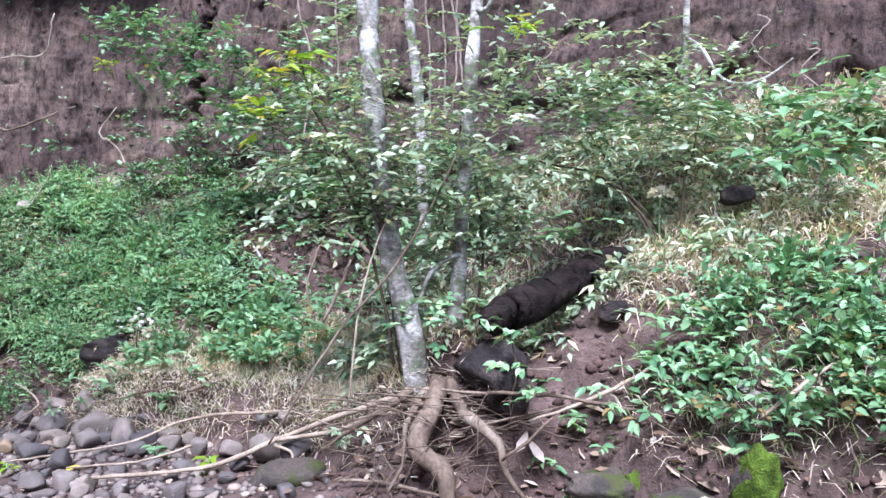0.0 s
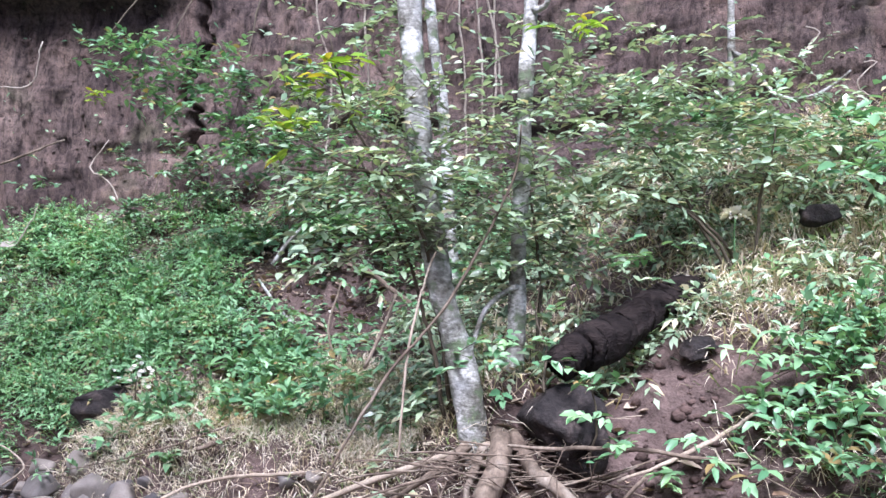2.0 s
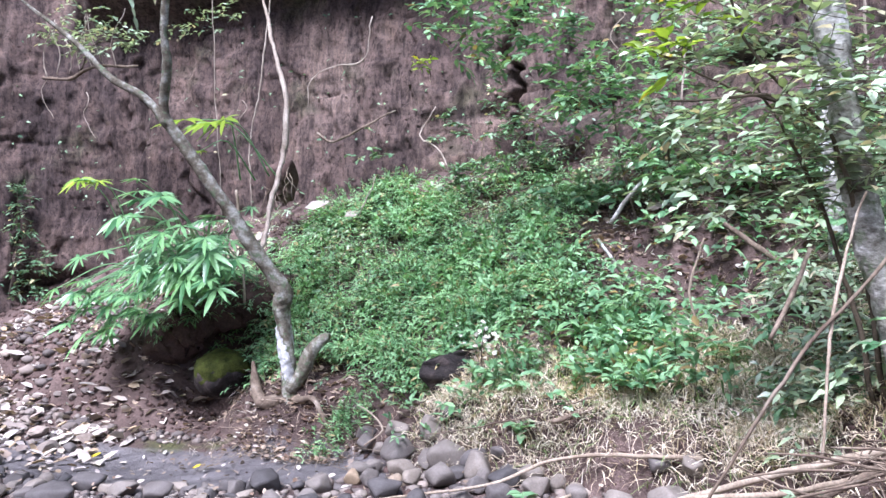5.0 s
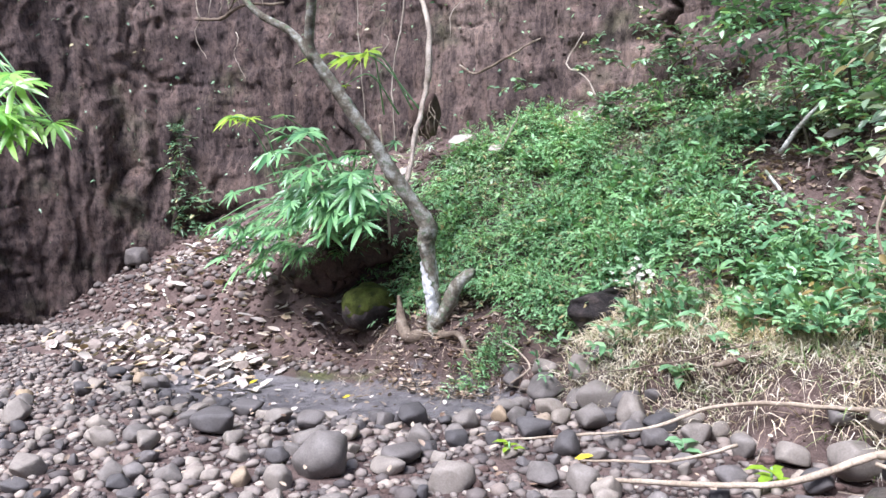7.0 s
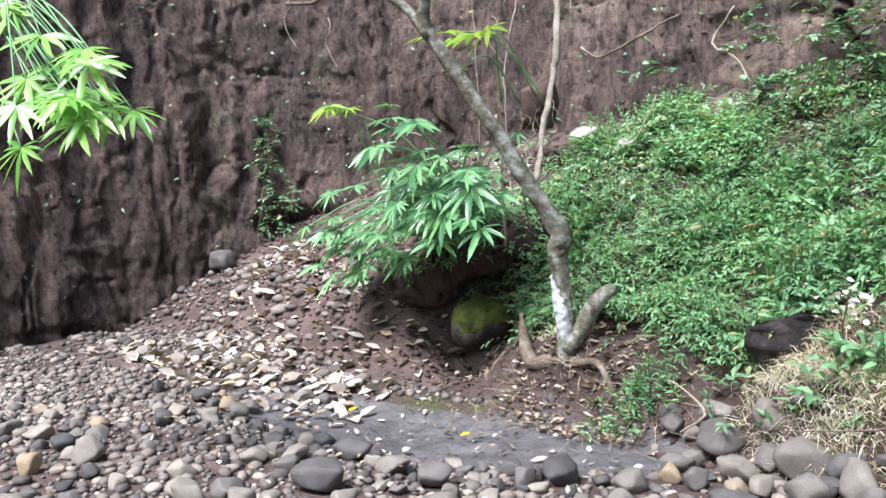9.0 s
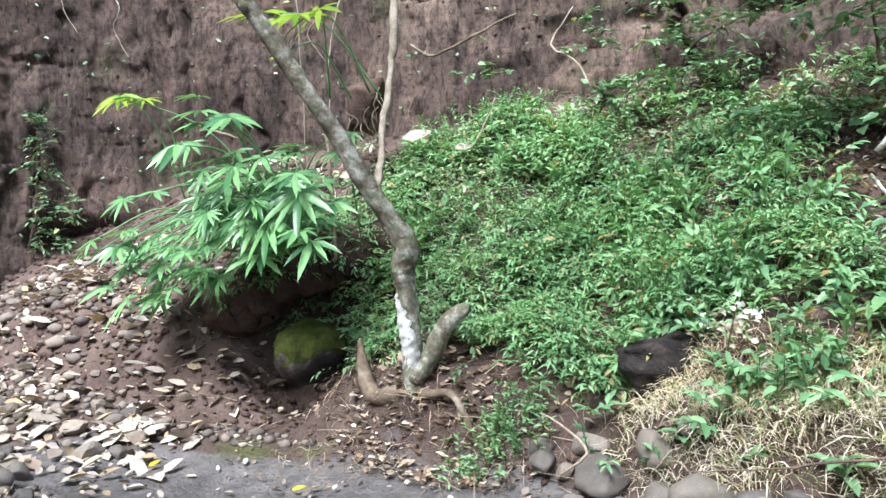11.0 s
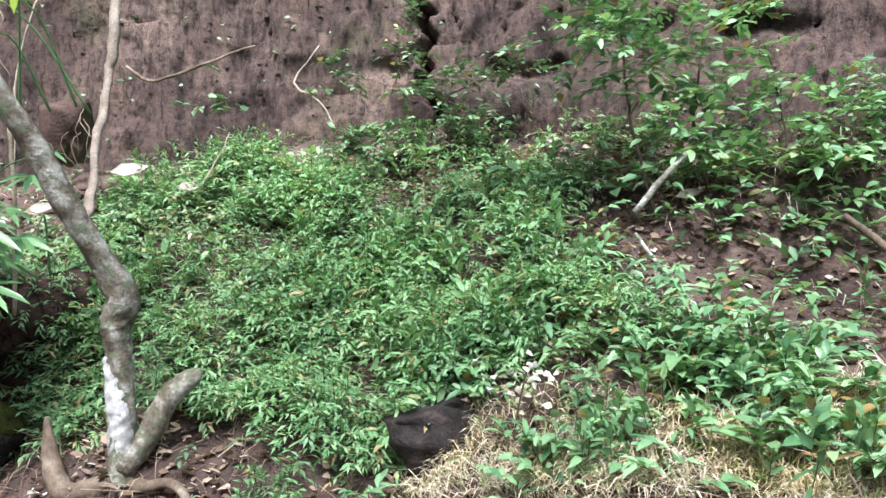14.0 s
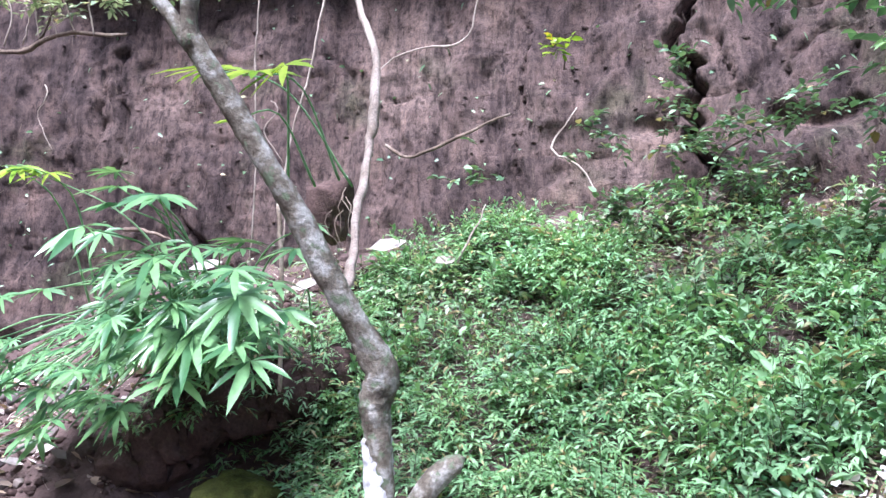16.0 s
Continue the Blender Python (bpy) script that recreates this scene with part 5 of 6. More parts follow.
shrub("creeper", "heart-leaved creeper on bare soil below the cliff", [[(-2.5, 9.2, 1.75), (-2.3, 9.1, 1.95), (-1.9, 8.9, 1.9)]],
      [((-2.45, 9.1, 1.95), (0.3, 0.12, 0.12), 13), ((-1.95, 8.85, 1.9), (0.3, 0.12, 0.1), 13)], 68, 0.12, 0.85, BROAD, 0.006, "creeper", 0.25, 4)
shrub("creeper", "ferny creeper on the far cliff wall", [[(-10.7, 9.7, 0.9), (-10.6, 9.75, 1.6), (-10.5, 9.75, 2.6)]],
      [((-10.55, 9.8, 2.2), (0.2, 0.1, 0.4), 34), ((-10.4, 9.8, 1.5), (0.35, 0.1, 0.3), 30), ((-10.4, 9.75, 1.05), (0.25, 0.1, 0.14), 18)], 69, 0.09, 0.4, IVY, 0.006, "creeper", 0.25, 7)
shrub("bush", "leafy twigs on the branch above the cliff", [[(-8.9, 9.35, 3.9), (-8.6, 9.3, 4.2), (-8.1, 9.3, 4.2)]],
      [((-8.4, 9.3, 4.22), (0.5, 0.2, 0.16), 34), ((-9.0, 9.3, 4.5), (0.6, 0.2, 0.2), 26), ((-7.2, 9.6, 4.4), (0.6, 0.2, 0.2), 16)], 70, 0.09, 0.45, SHRUB, 0.009)
shrub("bush", "broad-leaved creeping shrub on the upper slope", [[(2.3, 5.4, 1.9), (2.4, 5.2, 2.3), (2.2, 5.0, 2.35)], [(2.6, 6.4, 2.4), (2.5, 6.2, 2.7), (2.0, 6.0, 2.7)]],
      [((2.35, 5.0, 2.15), (0.3, 0.3, 0.15), 22), ((2.3, 6.3, 2.6), (0.6, 0.3, 0.14), 40), ((3.0, 5.8, 2.6), (0.5, 0.4, 0.2), 34), ((1.5, 6.2, 2.6), (0.5, 0.3, 0.2), 30)], 71, 0.13, 0.5, BROAD, 0.008, twig=0.45, per=7)
shrub("bush", "leafy sapling leaves beside the dark boulder", [[(0.2, 4.6, 0.9), (0.23, 4.75, 1.13), (0.19, 4.8, 1.3), (0.21, 4.8, 1.5)], [(0.4, 4.5, 0.55), (0.42, 4.45, 0.8), (0.4, 4.4, 1.0)]],
      [((0.15, 4.7, 1.15), (0.22, 0.15, 0.22), 16), ((-0.12, 4.65, 1.05), (0.18, 0.1, 0.2), 12), ((0.42, 4.42, 0.9), (0.14, 0.1, 0.12), 9), ((0.55, 4.35, 0.72), (0.12, 0.1, 0.05), 6), ((0.7, 4.75, 1.6), (0.3, 0.2, 0.12), 12)], 72, 0.08, 0.55, BROAD, 0.006, twig=0.2, per=5, thick=0.7)


# ---- palm-leaved clump ----
def fan_leaf(at, way, size, g, n=9):
    """One hand-shaped leaf: narrow blades spread from the end of a stalk."""
    way = unit(way)
    side = unit(np.cross(way, UP))
    a = np.linspace(-2.1, 2.1, n) + g.normal(0, 0.06, n)
    d = np.cos(a)[:, None] * way + np.sin(a)[:, None] * side
    nrm = np.cross(side, way) + np.array((0, -0.3, 0.4)) + g.normal(0, 0.35, 3) + g.normal(0, 0.2, (n, 3))
    L = size * (0.75 + 0.25 * np.cos(a)) * g.uniform(0.75, 1.15, n)
    return leaves(np.repeat(np.asarray(at)[None], n, 0), d, nrm, L, L * 0.19, 0.2, 0.12)


def clump(name, label, root, spots, seed, size, material=FAN, category="plant"):
    g = np.random.default_rng(seed)
    base = thing(name, root, label, category)
    for x, y, z, s in spots:
        at = np.array((x, y, z))
        start = np.asarray(root) + g.normal(0, 0.15, 3) * (1.6, 0.6, 0.2)
        line = [start, (start + at) / 2 + (0, 0, 0.25), at]
        stalk = part("stalk", tube(line, (0.009, 0.007, 0.004), 6, 0.08, 0.05, seed), HERB, base)
        way = unit(at - (start * 0.4 + at * 0.6) + np.array((g.normal(0, 0.3), -0.8, g.uniform(-1.4, -0.1))))
        part("leaf", fan_leaf(at, way, size * s, g, int(g.integers(7, 12))), material, stalk)
    return base


fg = np.random.default_rng(91)
SPOTS = [(-5.65, 7.55, 1.46, 1.25), (-5.88, 7.5, 1.25, 1.2), (-5.45, 7.7, 1.38, 0.9), (-6.15, 7.5, 2.02, 1.0), (-6.5, 7.6, 2.1, 0.9), (-7.2, 7.7, 2.25, 0.8), (-6.6, 7.45, 1.85, 1.0), (-5.5, 7.9, 1.75, 0.8)]
for k in range(110):
    u = fg.uniform()
    SPOTS.append((-5.7 - 1.8 * u + fg.normal(0, 0.15), 7.6 + fg.uniform(-0.2, 0.6), 1.42 - 0.55 * u + fg.normal(0, 0.22), fg.uniform(0.4, 1.05)))
for k in range(18):
    SPOTS.append((-6.45 + fg.normal(0, 0.45), 8.0 + fg.uniform(-0.3, 0.3), 1.72 + fg.normal(0, 0.2), fg.uniform(0.6, 0.9)))
clump("palm_bush", "clump of glossy hand-shaped leaves overhanging the hollow", (-6.4, 8.6, 1.15), SPOTS, 92, 0.3)
clump("palm_bush", "spray of bright long leaves beside the forked trunk", (-5.7, 8.4, 2.2), [(-5.62, 7.6, 2.72, 1.0), (-5.45, 7.6, 2.74, 0.9), (-5.95, 7.65, 2.78, 1.0), (-5.75, 7.6, 2.45, 0.4)], 93, 0.34, BRIGHT)
clump("palm_bush", "bright yellowish leaf spray on a bare stalk", (-7.5, 8.3, 1.4), [(-7.35, 7.7, 2.28, 0.8), (-7.15, 7.75, 2.25, 0.7)], 94, 0.32, BRIGHT)
LEFT = [(-6.05 - 0.75 * fg.uniform(), 4.5 + fg.normal(0, 0.15), 2.1 + fg.normal(0, 0.16), fg.uniform(0.7, 1.0)) for k in range(22)] + [(-6.9 - 0.4 * fg.uniform(), 4.5, 2.65 + fg.normal(0, 0.1), 0.9) for k in range(6)]
clump("bamboo_spray", "bright green leafy bamboo tips hanging into view", (-8.0, 4.7, 2.9), LEFT, 95, 0.3, LIME)


# ---- undergrowth ----
def cover(name, label, n, box, keep, seed, leaf, width, length, k, material, category="plants", fine=True, up=(0.2, 1.0), spread=0.75, lift=0.0, bend=0.35, mound=0.12):
    g = np.random.default_rng(seed)
    p = scatter(n, *box, keep, g)
    p[:, 2] += lift * g.uniform(0, 1, len(p)) + mound * smooth01(waves(p[:, 0], p[:, 1], 0.33, seed) * 1.5 + 0.4)
    d = unit(random_dirs(len(p), *up, g) + (0, -0.35, 0))
    lf, st = sprigs(p, d, g.uniform(0.6, 1.25, len(p)) * length, k, leaf, width, g, spread, fine=fine, bend=bend)
    single(name, lf, material, label, category, kind="stuff")
    single("plant_stems", st, TWIG, "thin stems of the " + category, "stems", kind="stuff")


def soft(x, lo, hi, edge):
    return smooth01((x - lo) / edge) * smooth01((hi - x) / edge)


def patch(x, y, seed, level=0.0, scale=0.5):
    return smooth01((waves(x, y, scale, seed) - level) * 3 + 0.5)


def bare(x, y):
    """One where nothing grows: the hollow, the leaf-strewn soil, and round the boulders."""
    return np.clip(bump(x, y, -6.1, 8.3, 0.55, 0.5) + 1.2 * bump(x, y, -1.8, 8.5, 0.65, 0.7) + 0.5 * bump(x, y, -3.2, 9.6, 0.9, 0.4) + 1.3 * bump(x, y, -0.85, 7.8, 0.75, 0.42) + 1.8 * bump(x, y, -3.08, 7.1, 0.36, 0.3) + 1.5 * bump(x, y, -4.6, 7.5, 0.4, 0.26), 0, 1)


def lush(x, y):
    s = past_toe(x, y)
    return soft(x, -6.1, -1.8, 0.5) * smooth01((s - 0.42 - 0.58 * smooth01((x + 3.5) / 0.6)) / 0.35) * smooth01((to_wall(x, y) - 0.1) / 0.3) * (1 - bare(x, y)) * (0.25 + 0.75 * patch(x, y, 41, 0.0, 0.35))


cover("undergrowth", "dense bright green narrow-leaved herbs on the slope", 21000, (-6.4, -1.6, 6.6, 10.4), lush, 101, 0.074, 0.26, 0.27, 9, HERB, up=(0.3, 1.0), mound=0.22)
cover("undergrowth", "larger soft-leaved herbs among the slope plants", 1500, (-6.0, -1.6, 6.8, 10.2), lambda x, y: lush(x, y) * patch(x, y, 58, 0.1, 0.6), 132, 0.11, 0.36, 0.3, 8, HERB, fine=False, up=(0.6, 1.2), mound=0.2, bend=0.2)
cover("undergrowth", "taller feathery fresh green herbs rising from the slope", 2600, (-6.2, -1.6, 6.8, 10.4), lambda x, y: lush(x, y) * patch(x, y, 55, 0.0, 0.4), 118, 0.07, 0.24, 0.36, 11, HERB, up=(0.7, 1.3), mound=0.2)
cover("undergrowth", "scattered seedlings along the upper edge of the slope", 1000, (-5.6, -1.2, 8.2, 10.4), lambda x, y: soft(to_wall(x, y), 0.0, 1.4, 0.3) * (0.3 + 0.7 * patch(x, y, 56, 0.0, 0.3)), 119, 0.075, 0.42, 0.24, 6, SHRUB, fine=False, up=(0.3, 1.0), lift=0.05)
cover("undergrowth", "darker round-leaved creepers between the herbs", 1500, (-6, -1.6, 6.8, 10.4), lambda x, y: lush(x, y) * patch(x, y, 42, 0.1), 102, 0.06, 0.55, 0.22, 6, IVY, fine=False, lift=0.15, mound=0.2)
cover("undergrowth", "taller fresh green herbs above the boulder", 420, (-3.6, -2.3, 7.4, 8.4), lambda x, y: bump(x, y, -2.9, 7.8, 0.5, 0.35), 103, 0.1, 0.27, 0.36, 10, HERB, fine=False)
cover("undergrowth", "broad-leaved herbs along the grassy terrace", 2900, (-3.4, -0.1, 5.4, 7.8), lambda x, y: soft(x, -3.1, -0.2, 0.4) * soft(past_toe(x, y), 0.22, 1.9, 0.4) * (1 - bare(x, y)) * (0.12 + 0.88 * patch(x, y, 43, 0.08)), 104, 0.11, 0.4, 0.24, 7, BROAD, fine=False, up=(0.4, 1.1), bend=0.2)
cover("undergrowth", "bushy fresh herbs crowding the edge of the bank", 480, (-3.7, -1.5, 5.8, 7.6), lambda x, y: soft(past_toe(x, y), 0.1, 1.1, 0.2) * (0.15 + 0.85 * patch(x, y, 60, 0.05, 0.35)) * (1 - bare(x, y)), 135, 0.1, 0.36, 0.24, 7, BROAD, fine=False, up=(0.5, 1.2), bend=0.2)
cover("undergrowth", "tuft of low green herbs at the creek edge", 900, (-4.7, -3.5, 6.8, 7.6), lambda x, y: bump(x, y, -4.05, 7.2, 0.24, 0.14), 105, 0.07, 0.26, 0.2, 9, HERB, up=(0.9, 1.2), mound=0.08)
cover("undergrowth", "broad green leaves crowding the bank", 2600, (0.75, 3.4, 2.4, 5.2), lambda x, y: soft(x, 1.0 + 0.25 * smooth01((y - 4.2) * 2), 3.6, 0.3) * soft(past_toe(x, y), 0.35, 2.2, 0.35) * soft(y, 2.4, 5.0, 0.3) * (0.3 + 0.7 * patch(x, y, 44)), 106, 0.088, 0.48, 0.3, 7, BROAD, fine=False, up=(0.3, 1.1), bend=0.18)
cover("undergrowth", "weeds fringing the rim of the hollow", 420, (-7.0, -5.2, 8.7, 9.6), lambda x, y: soft(x, -6.9, -5.3, 0.3), 115, 0.08, 0.3, 0.26, 8, HERB, up=(-0.3, 0.8), lift=0.25)
lp = np.random.default_rng(134)
rim = LIP_SHAPE[0][LIP_SHAPE[0][:, 0] > -7.0]
rim = rim[lp.integers(0, len(rim), 900)]
rim = rim[(rim[:, 2] > 0.55 + 0.45 * (rim[:, 0] + 6.9) * 0.7) | (rim[:, 0] > -5.9)]
rim_leaf, rim_stem = sprigs(rim, unit(random_dirs(len(rim), -0.2, 1.0, lp) + (0, -0.4, 0)), lp.uniform(0.12, 0.3, len(rim)), 8, 0.065, 0.3, lp, fine=True)
single("undergrowth", rim_leaf, HERB, "small herbs growing over the earth lip above the hollow", "plants", kind="stuff")
single("plant_stems", rim_stem, TWIG, "thin stems of the herbs on the earth lip", "stems", kind="stuff")
cover("undergrowth", "sparse green sprouts on the red earth", 140, (-0.6, 1.8, 3.2, 4.6), lambda x, y: soft(past_toe(x, y), 0.05, 0.8, 0.2), 107, 0.09, 0.42, 0.14, 5, BROAD, fine=False)
cover("undergrowth", "green weeds between dry grass on the upper slope", 3000, (-0.6, 3.8, 4.9, 8.2), lambda x, y: (0.25 + 0.75 * patch(x, y, 45, 0.05)) * smooth01((to_wall(x, y) - 0.2) / 0.3), 108, 0.1, 0.36, 0.28, 7, SHRUB)
cover("undergrowth", "shady bushy herbs below the cliff", 1600, (-2.2, 0.4, 7.0, 9.6), lambda x, y: (0.25 + 0.75 * patch(x, y, 46)) * (1 - bare(x, y)) * smooth01((to_wall(x, y) - 0.1) / 0.3), 109, 0.1, 0.45, 0.3, 7, BROAD, lift=0.25)
cover("undergrowth", "thin plants along the foot of the far cliff", 1300, (-11.5, -5.6, 8.6, 10.5), lambda x, y: 0.7 * patch(x, y, 47) * (1 - bare(x, y)) * smooth01((to_wall(x, y) - 0.05) / 0.3) * smooth01((x + 8.5) / 2 + 0.3), 110, 0.09, 0.35, 0.2, 6, SHRUB)


def grass(name, label, n, box, keep, seed, length, width, material, up=(0.25, 1.0), bend=0.6):
    g = np.random.default_rng(seed)
    p = scatter(n, *box, keep, g)
    m = len(p)
    single(name, blades(p, random_dirs(m, *up, g) + np.array((0, -0.2, 0)), g.uniform(0.4, 1.2, m) * length, g.uniform(0.6, 1.3, m) * width, bend), material, label, "grass", kind="stuff")


def dry_zone(x, y):
    return soft(x, -3.4, 0.1, 0.4) * soft(past_toe(x, y), -0.05, 1.0 + 0.5 * smooth01((x + 1.8) / 0.8), 0.3) * (0.35 + 0.65 * patch(x, y, 48))


grass("dry_grass", "matted straw-coloured dry grass along the bank edge", 120000, (-3.8, 0.1, 4.6, 8.0), dry_zone, 111, 0.2, 0.006, STRAW)
grass("dry_grass", "straw hanging over the edge of the bank", 16000, (-3.9, -0.2, 4.6, 7.3), lambda x, y: soft(past_toe(x, y), -0.02, 0.5, 0.12) * smooth01((x + 3.4) / 0.9 + 0.25) * (0.3 + 0.7 * patch(x, y, 52, 0.0, 0.25)), 112, 0.18, 0.0034, STRAW, (-0.5, 0.45), 0.9)
grass("root_mat", "matted brown rootlets covering the face of the bank", 5000, (-4.1, -0.2, 4.6, 7.4), lambda x, y: soft(past_toe(x, y), -0.12, 0.42, 0.12) * (0.3 + 0.7 * patch(x, y, 53, 0.0, 0.2)), 117, 0.2, 0.0045, LITTER, (-0.4, 0.3), 1.0)
grass("dry_grass", "dry yellow grass on the upper slope", 30000, (-0.2, 3.8, 4.7, 8.2), lambda x, y: (0.3 + 0.7 * patch(x, y, 49)) * (1 - np.clip(1.4 * bump(x, y, 0.75, 4.85, 0.5, 0.5), 0, 1)), 113, 0.26, 0.008, STRAW)
grass("dry_grass", "dry stems between the broad leaves of the bank", 9000, (1.0, 3.6, 2.2, 5.2), lambda x, y: soft(past_toe(x, y), 0.2, 2.4, 0.3) * (0.2 + 0.8 * patch(x, y, 59)), 133, 0.26, 0.006, STRAW)
grass("green_grass", "fresh grass blades mixed into the bank plants", 14000, (-5.6, 3.6, 3.0, 9.6), lambda x, y: smooth01((past_toe(x, y) - 0.3) / 0.3) * (1 - bare(x, y)) * patch(x, y, 50, 0.1) * (1 - 0.8 * soft(x, -0.6, 0.9, 0.3) * (y < 5)), 114, 0.26, 0.012, GRASS)


grass("dry_grass", "pale grass tufts at the foot of the cliff", 3600, (-8.6, -2.2, 8.6, 10.5), lambda x, y: patch(x, y, 51, 0.15, 0.3) * (1 - bare(x, y)), 116, 0.2, 0.007, STRAW, (-0.2, 0.8), 0.8)
grass("dry_grass", "dry brown stalks and tendrils tangled in the slope herbs", 9000, (-5.8, -0.4, 7.0, 10.3), lambda x, y: 0.35 + 0.65 * patch(x, y, 57, 0.0, 0.4), 120, 0.24, 0.0045, LITTER, (-0.2, 0.9), 0.9)
lump = thing("earth_clump", (-6.2, 9.75, 2.1), "dark clump of earth and roots fallen from the cliff", "earth")
part("soil", rock((-6.2, 9.8, 2.3), (0.24, 0.2, 0.26), 37, 4, 0.45, 0.3), EARTH, lump)
lg = np.random.default_rng(38)
for k in range(9):
    a = np.array((-6.2, 9.62, 2.35)) + lg.normal(0, 1, 3) * (0.16, 0.03, 0.12)
    part("root", tube([a, a + (lg.normal(0, 0.08), -0.06, -0.12), a + (lg.normal(0, 0.14), -0.05, -0.32)], (0.005, 0.004, 0.002), 6, 0.05, 0.1, k, 0.02), BROWN_BARK, lump)


# ---- single herbs that stand out ----
def rosette(at, label, size, n, seed, material=BROAD, width=0.36):
    g = np.random.default_rng(seed)
    x, y = at
    root = ground_at(x, y)
    base = thing("herb", root, label, "plant")
    top = root + (0, 0, size * 0.9)
    stem = part("stem", tube([root, top], (0.008, 0.005), 6), HERB, base)
    for k in range(n):
        a = k * 2.4 + g.normal(0, 0.2)
        z = 0.35 + 0.65 * k / n
        p = root + (top - root) * z
        d = np.array((math.cos(a), math.sin(a), g.uniform(0.1, 0.6)))
        L = size * g.uniform(0.8, 1.15)
        part("leaf", leaves([p], [d], [UP], L, L * width, 0.3), material, stem)
    return base


for k, (x, y, s, n) in enumerate(((-1.84, 6.42, 0.24, 9), (-2.25, 6.3, 0.2, 9), (-1.55, 6.7, 0.2, 8), (-2.6, 6.75, 0.19, 8), (-1.2, 6.5, 0.2, 8), (-2.0, 7.0, 0.22, 8), (-3.9, 8.15, 0.2, 7), (-0.9, 6.2, 0.18, 7), (-2.95, 6.75, 0.16, 7),
                                  (1.5, 4.1, 0.2, 8), (1.9, 3.9, 0.2, 8), (1.25, 4.45, 0.18, 8), (1.3, 3.4, 0.18, 6), (2.2, 4.6, 0.2, 8), (-3.4, 8.0, 0.18, 7))):
    rosette((x, y), "leafy green herb standing in the grass", s, n, 300 + k)
rosette((-3.0, 5.35), "small yellow-green seedling between creek stones", 0.1, 5, 330, BRIGHT, 0.5)
rosette((-2.05, 5.55), "green seedling on the pebbles by the branch", 0.13, 5, 331, BROAD, 0.6)
rosette((-1.55, 5.2), "yellowish seedling beside a fallen branch", 0.13, 6, 332, BRIGHT, 0.5)
fl = thing("flower_head", (1.52, 5.45, 1.5), "round white flower head on a green stalk", "flower")
part("stalk", tube([(1.52, 5.47, 1.45), (1.5, 5.45, 1.7), (1.5, 5.42, 1.86)], (0.006, 0.005), 6), HERB, fl)
pd = random_dirs(90, -0.4, 1.0, np.random.default_rng(5))
tagged(part("petals", leaves(np.array((1.5, 5.42, 1.86)) + pd * (0.05, 0.05, 0.02), pd, UP + pd, 0.05, 0.03, 0.1), PETAL, fl), kind="stuff")
fx = thing("flower_head", (-2.74, 7.0, 0.55), "pale cream flowering twig over the boulder", "flower")
part("stalk", tube([(-2.76, 7.05, 0.4), (-2.74, 7.0, 0.6), (-2.7, 6.98, 0.8)], (0.006, 0.004), 6), TWIG, fx)
g = np.random.default_rng(6)
pp = np.array((-2.72, 6.97, 0.72)) + g.normal(0, 1, (46, 3)) * (0.09, 0.05, 0.07)
tagged(part("petals", leaves(pp, random_dirs(46, -0.2, 0.8, g), random_dirs(46, 0.2, 1, g), 0.05, 0.035, 0.2), PETAL, fx), kind="stuff")


# ---- leaf litter ----
def litter(name, label, n, box, keep, seed, size, material, lift=0.012):
    g = np.random.default_rng(seed)
    p = scatter(n, *box, keep, g)
    m = len(p)
    p[:, 2] += lift + g.uniform(0, 0.02, m)
    L = g.uniform(0.5, 1.2, m) * size
    single(name, leaves(p, random_dirs(m, -0.15, 0.35, g), UP + g.normal(0, 0.4, (m, 3)), L, L * g.uniform(0.35, 0.75, m), -0.15, 0.22), material, label, "leaves", kind="stuff")


litter("leaf_litter", "brown dead leaves strewn over the slope", 5000, (-9.5, 3.0, 3.0, 9.6), lambda x, y: smooth01((past_toe(x, y) + 0.2) / 0.3) * (0.25 + 0.75 * bare(x, y) + 0.5 * smooth01((-x - 5.3) * 2)), 121, 0.09, LITTER)
litter("leaf_litter", "small reddish dead leaves on the bare upper slope", 5000, (-5.4, -0.2, 7.2, 10.2), lambda x, y: 0.2 + 0.8 * np.clip(bare(x, y) + 0.6 * soft(to_wall(x, y), 0.0, 0.9, 0.3), 0, 1), 129, 0.075, LITTER, 0.015)
litter("leaf_litter", "pale dead leaves below the palm-leaved clump", 850, (-10.8, -6.0, 6.2, 9.4), lambda x, y: soft(x, -10.6, -6.1, 0.6) * soft(past_toe(x, y), -1.6, 1.5, 0.4), 122, 0.15, PALE_LEAF)
litter("leaf_litter", "small dead leaves and bark scraps round the crooked tree's foot", 1300, (-5.7, -3.6, 6.9, 7.9), lambda x, y: soft(x, -5.6, -3.7, 0.3) * soft(past_toe(x, y), -0.25, 0.5, 0.15) * (0.3 + 0.7 * patch(x, y, 54, 0.0, 0.2)), 128, 0.06, LITTER, 0.02)
litter("leaf_litter", "dead leaves on the red earth below the trees", 900, (-0.9, 2.4, 3.0, 4.9), lambda x, y: soft(past_toe(x, y), -0.5, 0.7, 0.3), 123, 0.11, LITTER)
litter("leaf_litter", "pale scraps of leaf scattered on the mud", 260, (-7.4, -3.6, 5.9, 7.5), lambda x, y: 0.6, 136, 0.07, PALE_LEAF, 0.012)
litter("leaf_litter", "scraps of dry leaf between the pebbles", 700, (-9, -0.5, 3.0, 7.2), lambda x, y: np.where(past_toe(x, y) < 0, 0.6, 0.0), 124, 0.055, LITTER, 0.05)
n = 1000
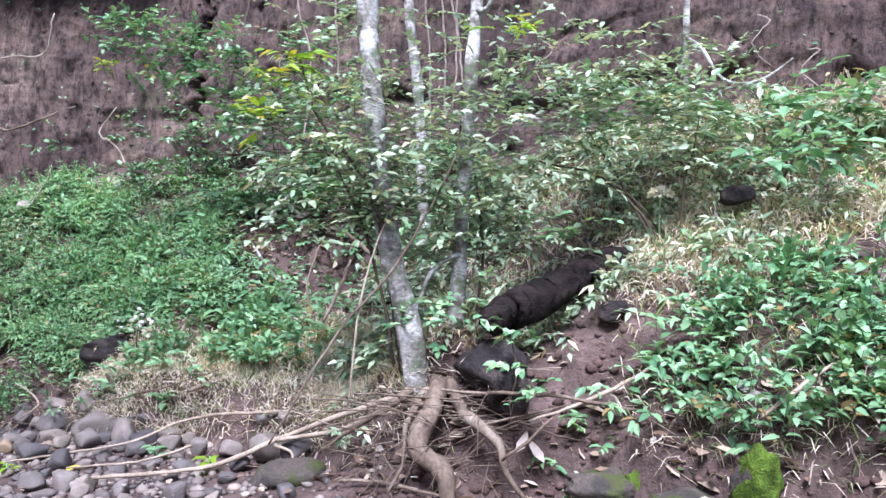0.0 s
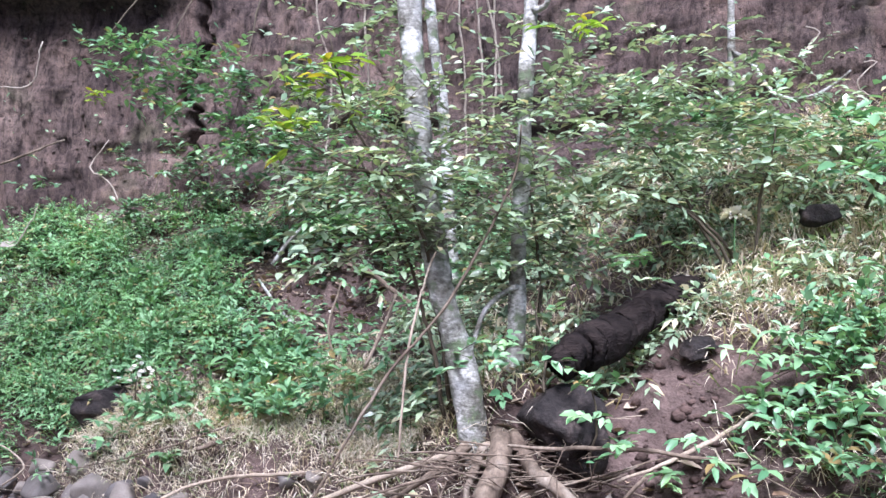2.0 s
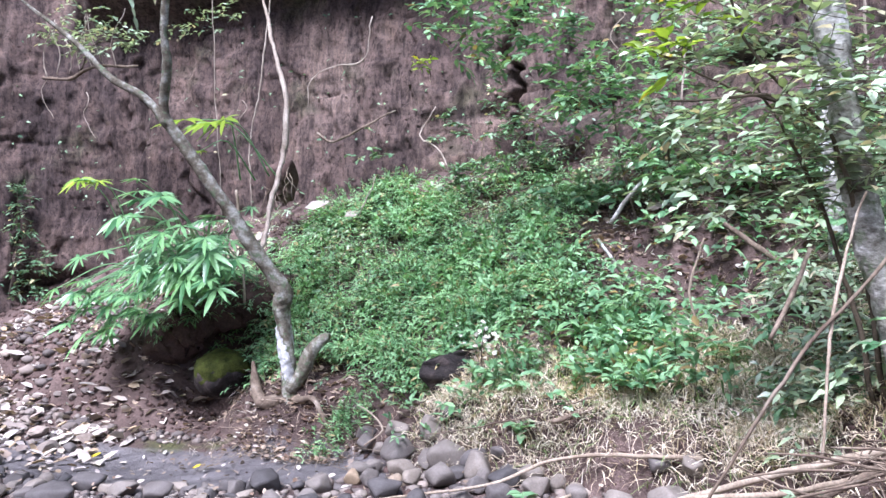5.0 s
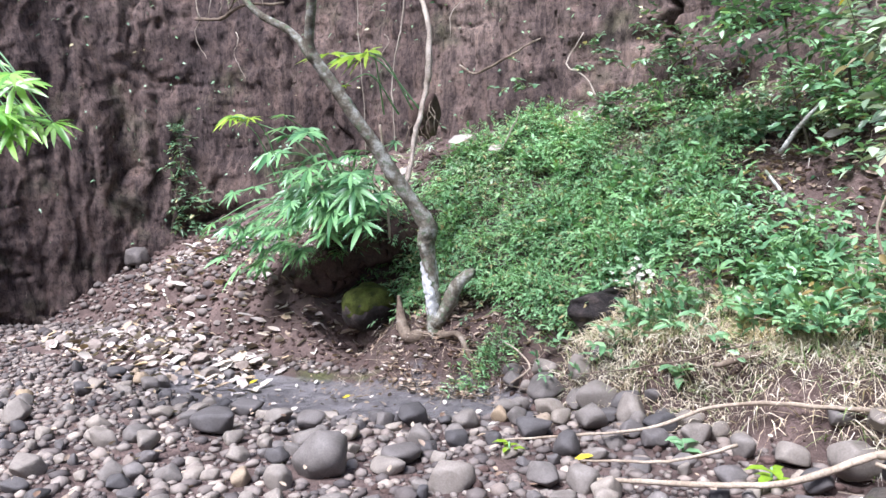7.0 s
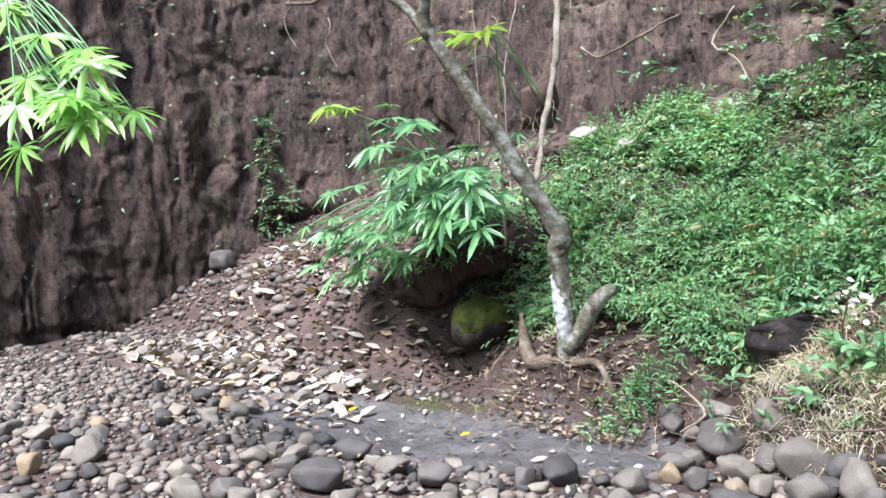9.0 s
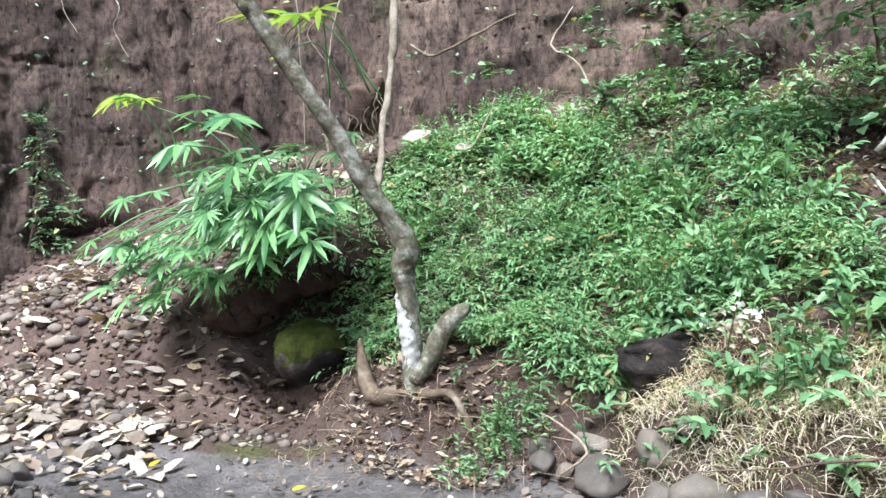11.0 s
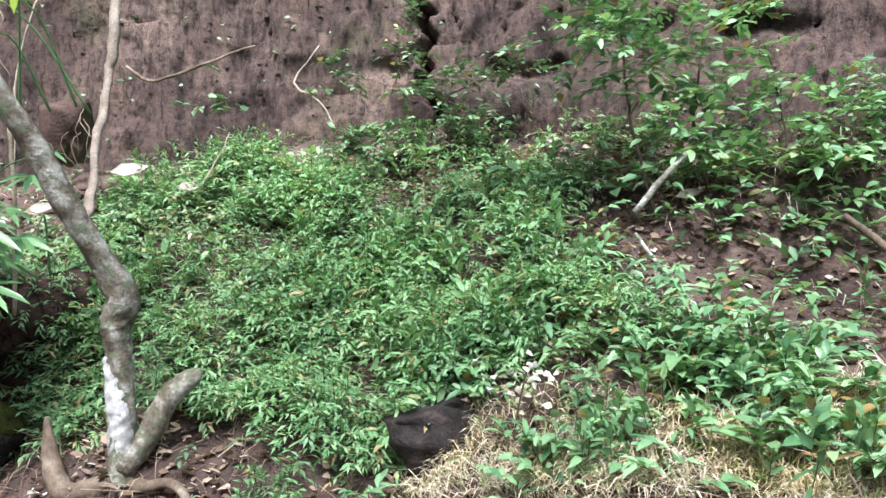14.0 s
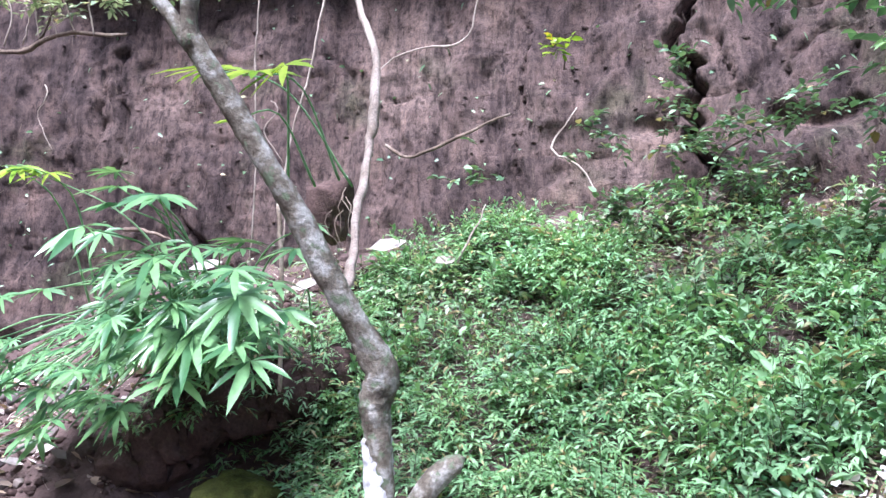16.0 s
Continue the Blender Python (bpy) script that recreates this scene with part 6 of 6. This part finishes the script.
tw = scatter(n, -7.0, 2.2, 3.2, 8.0, lambda x, y: soft(past_toe(x, y), -0.35, 1.0, 0.2), np.random.default_rng(125))
tw[:, 2] += 0.02
single("twig_litter", stalks(tw, tw + random_dirs(len(tw), -0.1, 0.3, np.random.default_rng(126)) * np.random.default_rng(127).uniform(0.1, 0.4, (len(tw), 1)), 0.004), STICK, "thin dry twigs strewn along the bank", "twigs", kind="stuff")
rg = np.random.default_rng(131)
tw = scatter(900, -5.5, -3.6, 6.9, 7.8, lambda x, y: soft(past_toe(x, y), -0.2, 0.4, 0.15), rg) + (0, 0, 0.012)
single("twig_litter", stalks(tw, tw + random_dirs(len(tw), -0.15, 0.25, rg) * rg.uniform(0.04, 0.22, (len(tw), 1)), 0.003), BROWN_BARK, "brown twigs and root scraps at the crooked tree's foot", "twigs", kind="stuff")


def big_leaf(x, y, size, turn, material, label, lift=0.015, ratio=0.45, z=None):
    p = ground_at(x, y, lift) if z is None else np.array((x, y, z))
    d = np.array((math.cos(turn), math.sin(turn), 0.12))
    return single("fallen_leaf", leaves([p], [d], [UP + np.array((0.1, -0.3 if z is None else -1.8, 0))], size, size * ratio, -0.12, 0.15), material, label, "leaf", "large fallen leaves")


lr = np.random.default_rng(131)
for k in range(34):
    x = lr.uniform(-9.2, -6.5)
    y = float(lerp_table(x, STATION, TOE)) + lr.uniform(-0.9, 0.35)
    big_leaf(x, y, lr.uniform(0.14, 0.26), lr.uniform(0, 6.28), PALE_LEAF, "large pale dry leaf curled on the mud")
for x, y, s, a in ((-6.75, 7.25, 0.2, 0.9), (-6.5, 7.2, 0.18, 1.4), (-6.9, 6.9, 0.16, 2.5), (-4.5, 6.4, 0.13, 0.3), (-4.2, 6.3, 0.12, 2.0)):
    big_leaf(x, y, s, a, PALE_LEAF, "large pale dry leaf curled on the mud")
for x, y, s, a in ((-5.3, 6.75, 0.1, 0.2), (-2.6, 5.35, 0.11, 0.1), (-6.55, 6.9, 0.1, 1.2)):
    big_leaf(x, y, s, a, YELLOW, "fallen yellow leaf lying on the creek bed", 0.03, 0.5)
for x, y, z, s, a in ((-5.7, 9.5, 1.95, 0.3, 0.6), (-5.15, 9.45, 1.82, 0.28, 1.2), (-6.05, 8.9, 1.6, 0.22, 0.2), (-1.6, 8.4, 1.72, 0.18, 0.1), (-6.9, 8.9, 1.75, 0.25, 0.4), (-7.4, 8.9, 1.6, 0.2, 2.8)):
    big_leaf(x, y, s, a, PALE_LEAF, "large bleached leaf caught among the slope plants", 0, 0.42, z)
for x, y, z, s, a in ((0.42, 4.3, 0.35, 0.26, 1.2), (0.58, 4.28, 0.3, 0.28, 1.8), (1.95, 3.4, 0.75, 0.22, 1.3), (1.6, 3.75, 0.78, 0.2, 2.2)):
    big_leaf(x, y, s, a, PALE_LEAF, "long dry bamboo sheath lying on the earth", 0, 0.2, z)
yl = shrub("creeper", "yellowing sprig growing on the bare cliff", [[(-4.27, 10.15, 3.5), (-4.28, 10.0, 3.62)]], [((-4.28, 9.98, 3.62), (0.1, 0.05, 0.1), 7)], 140, 0.09, 0.6, BRIGHT, 0.005, "creeper", 0.12, 4)
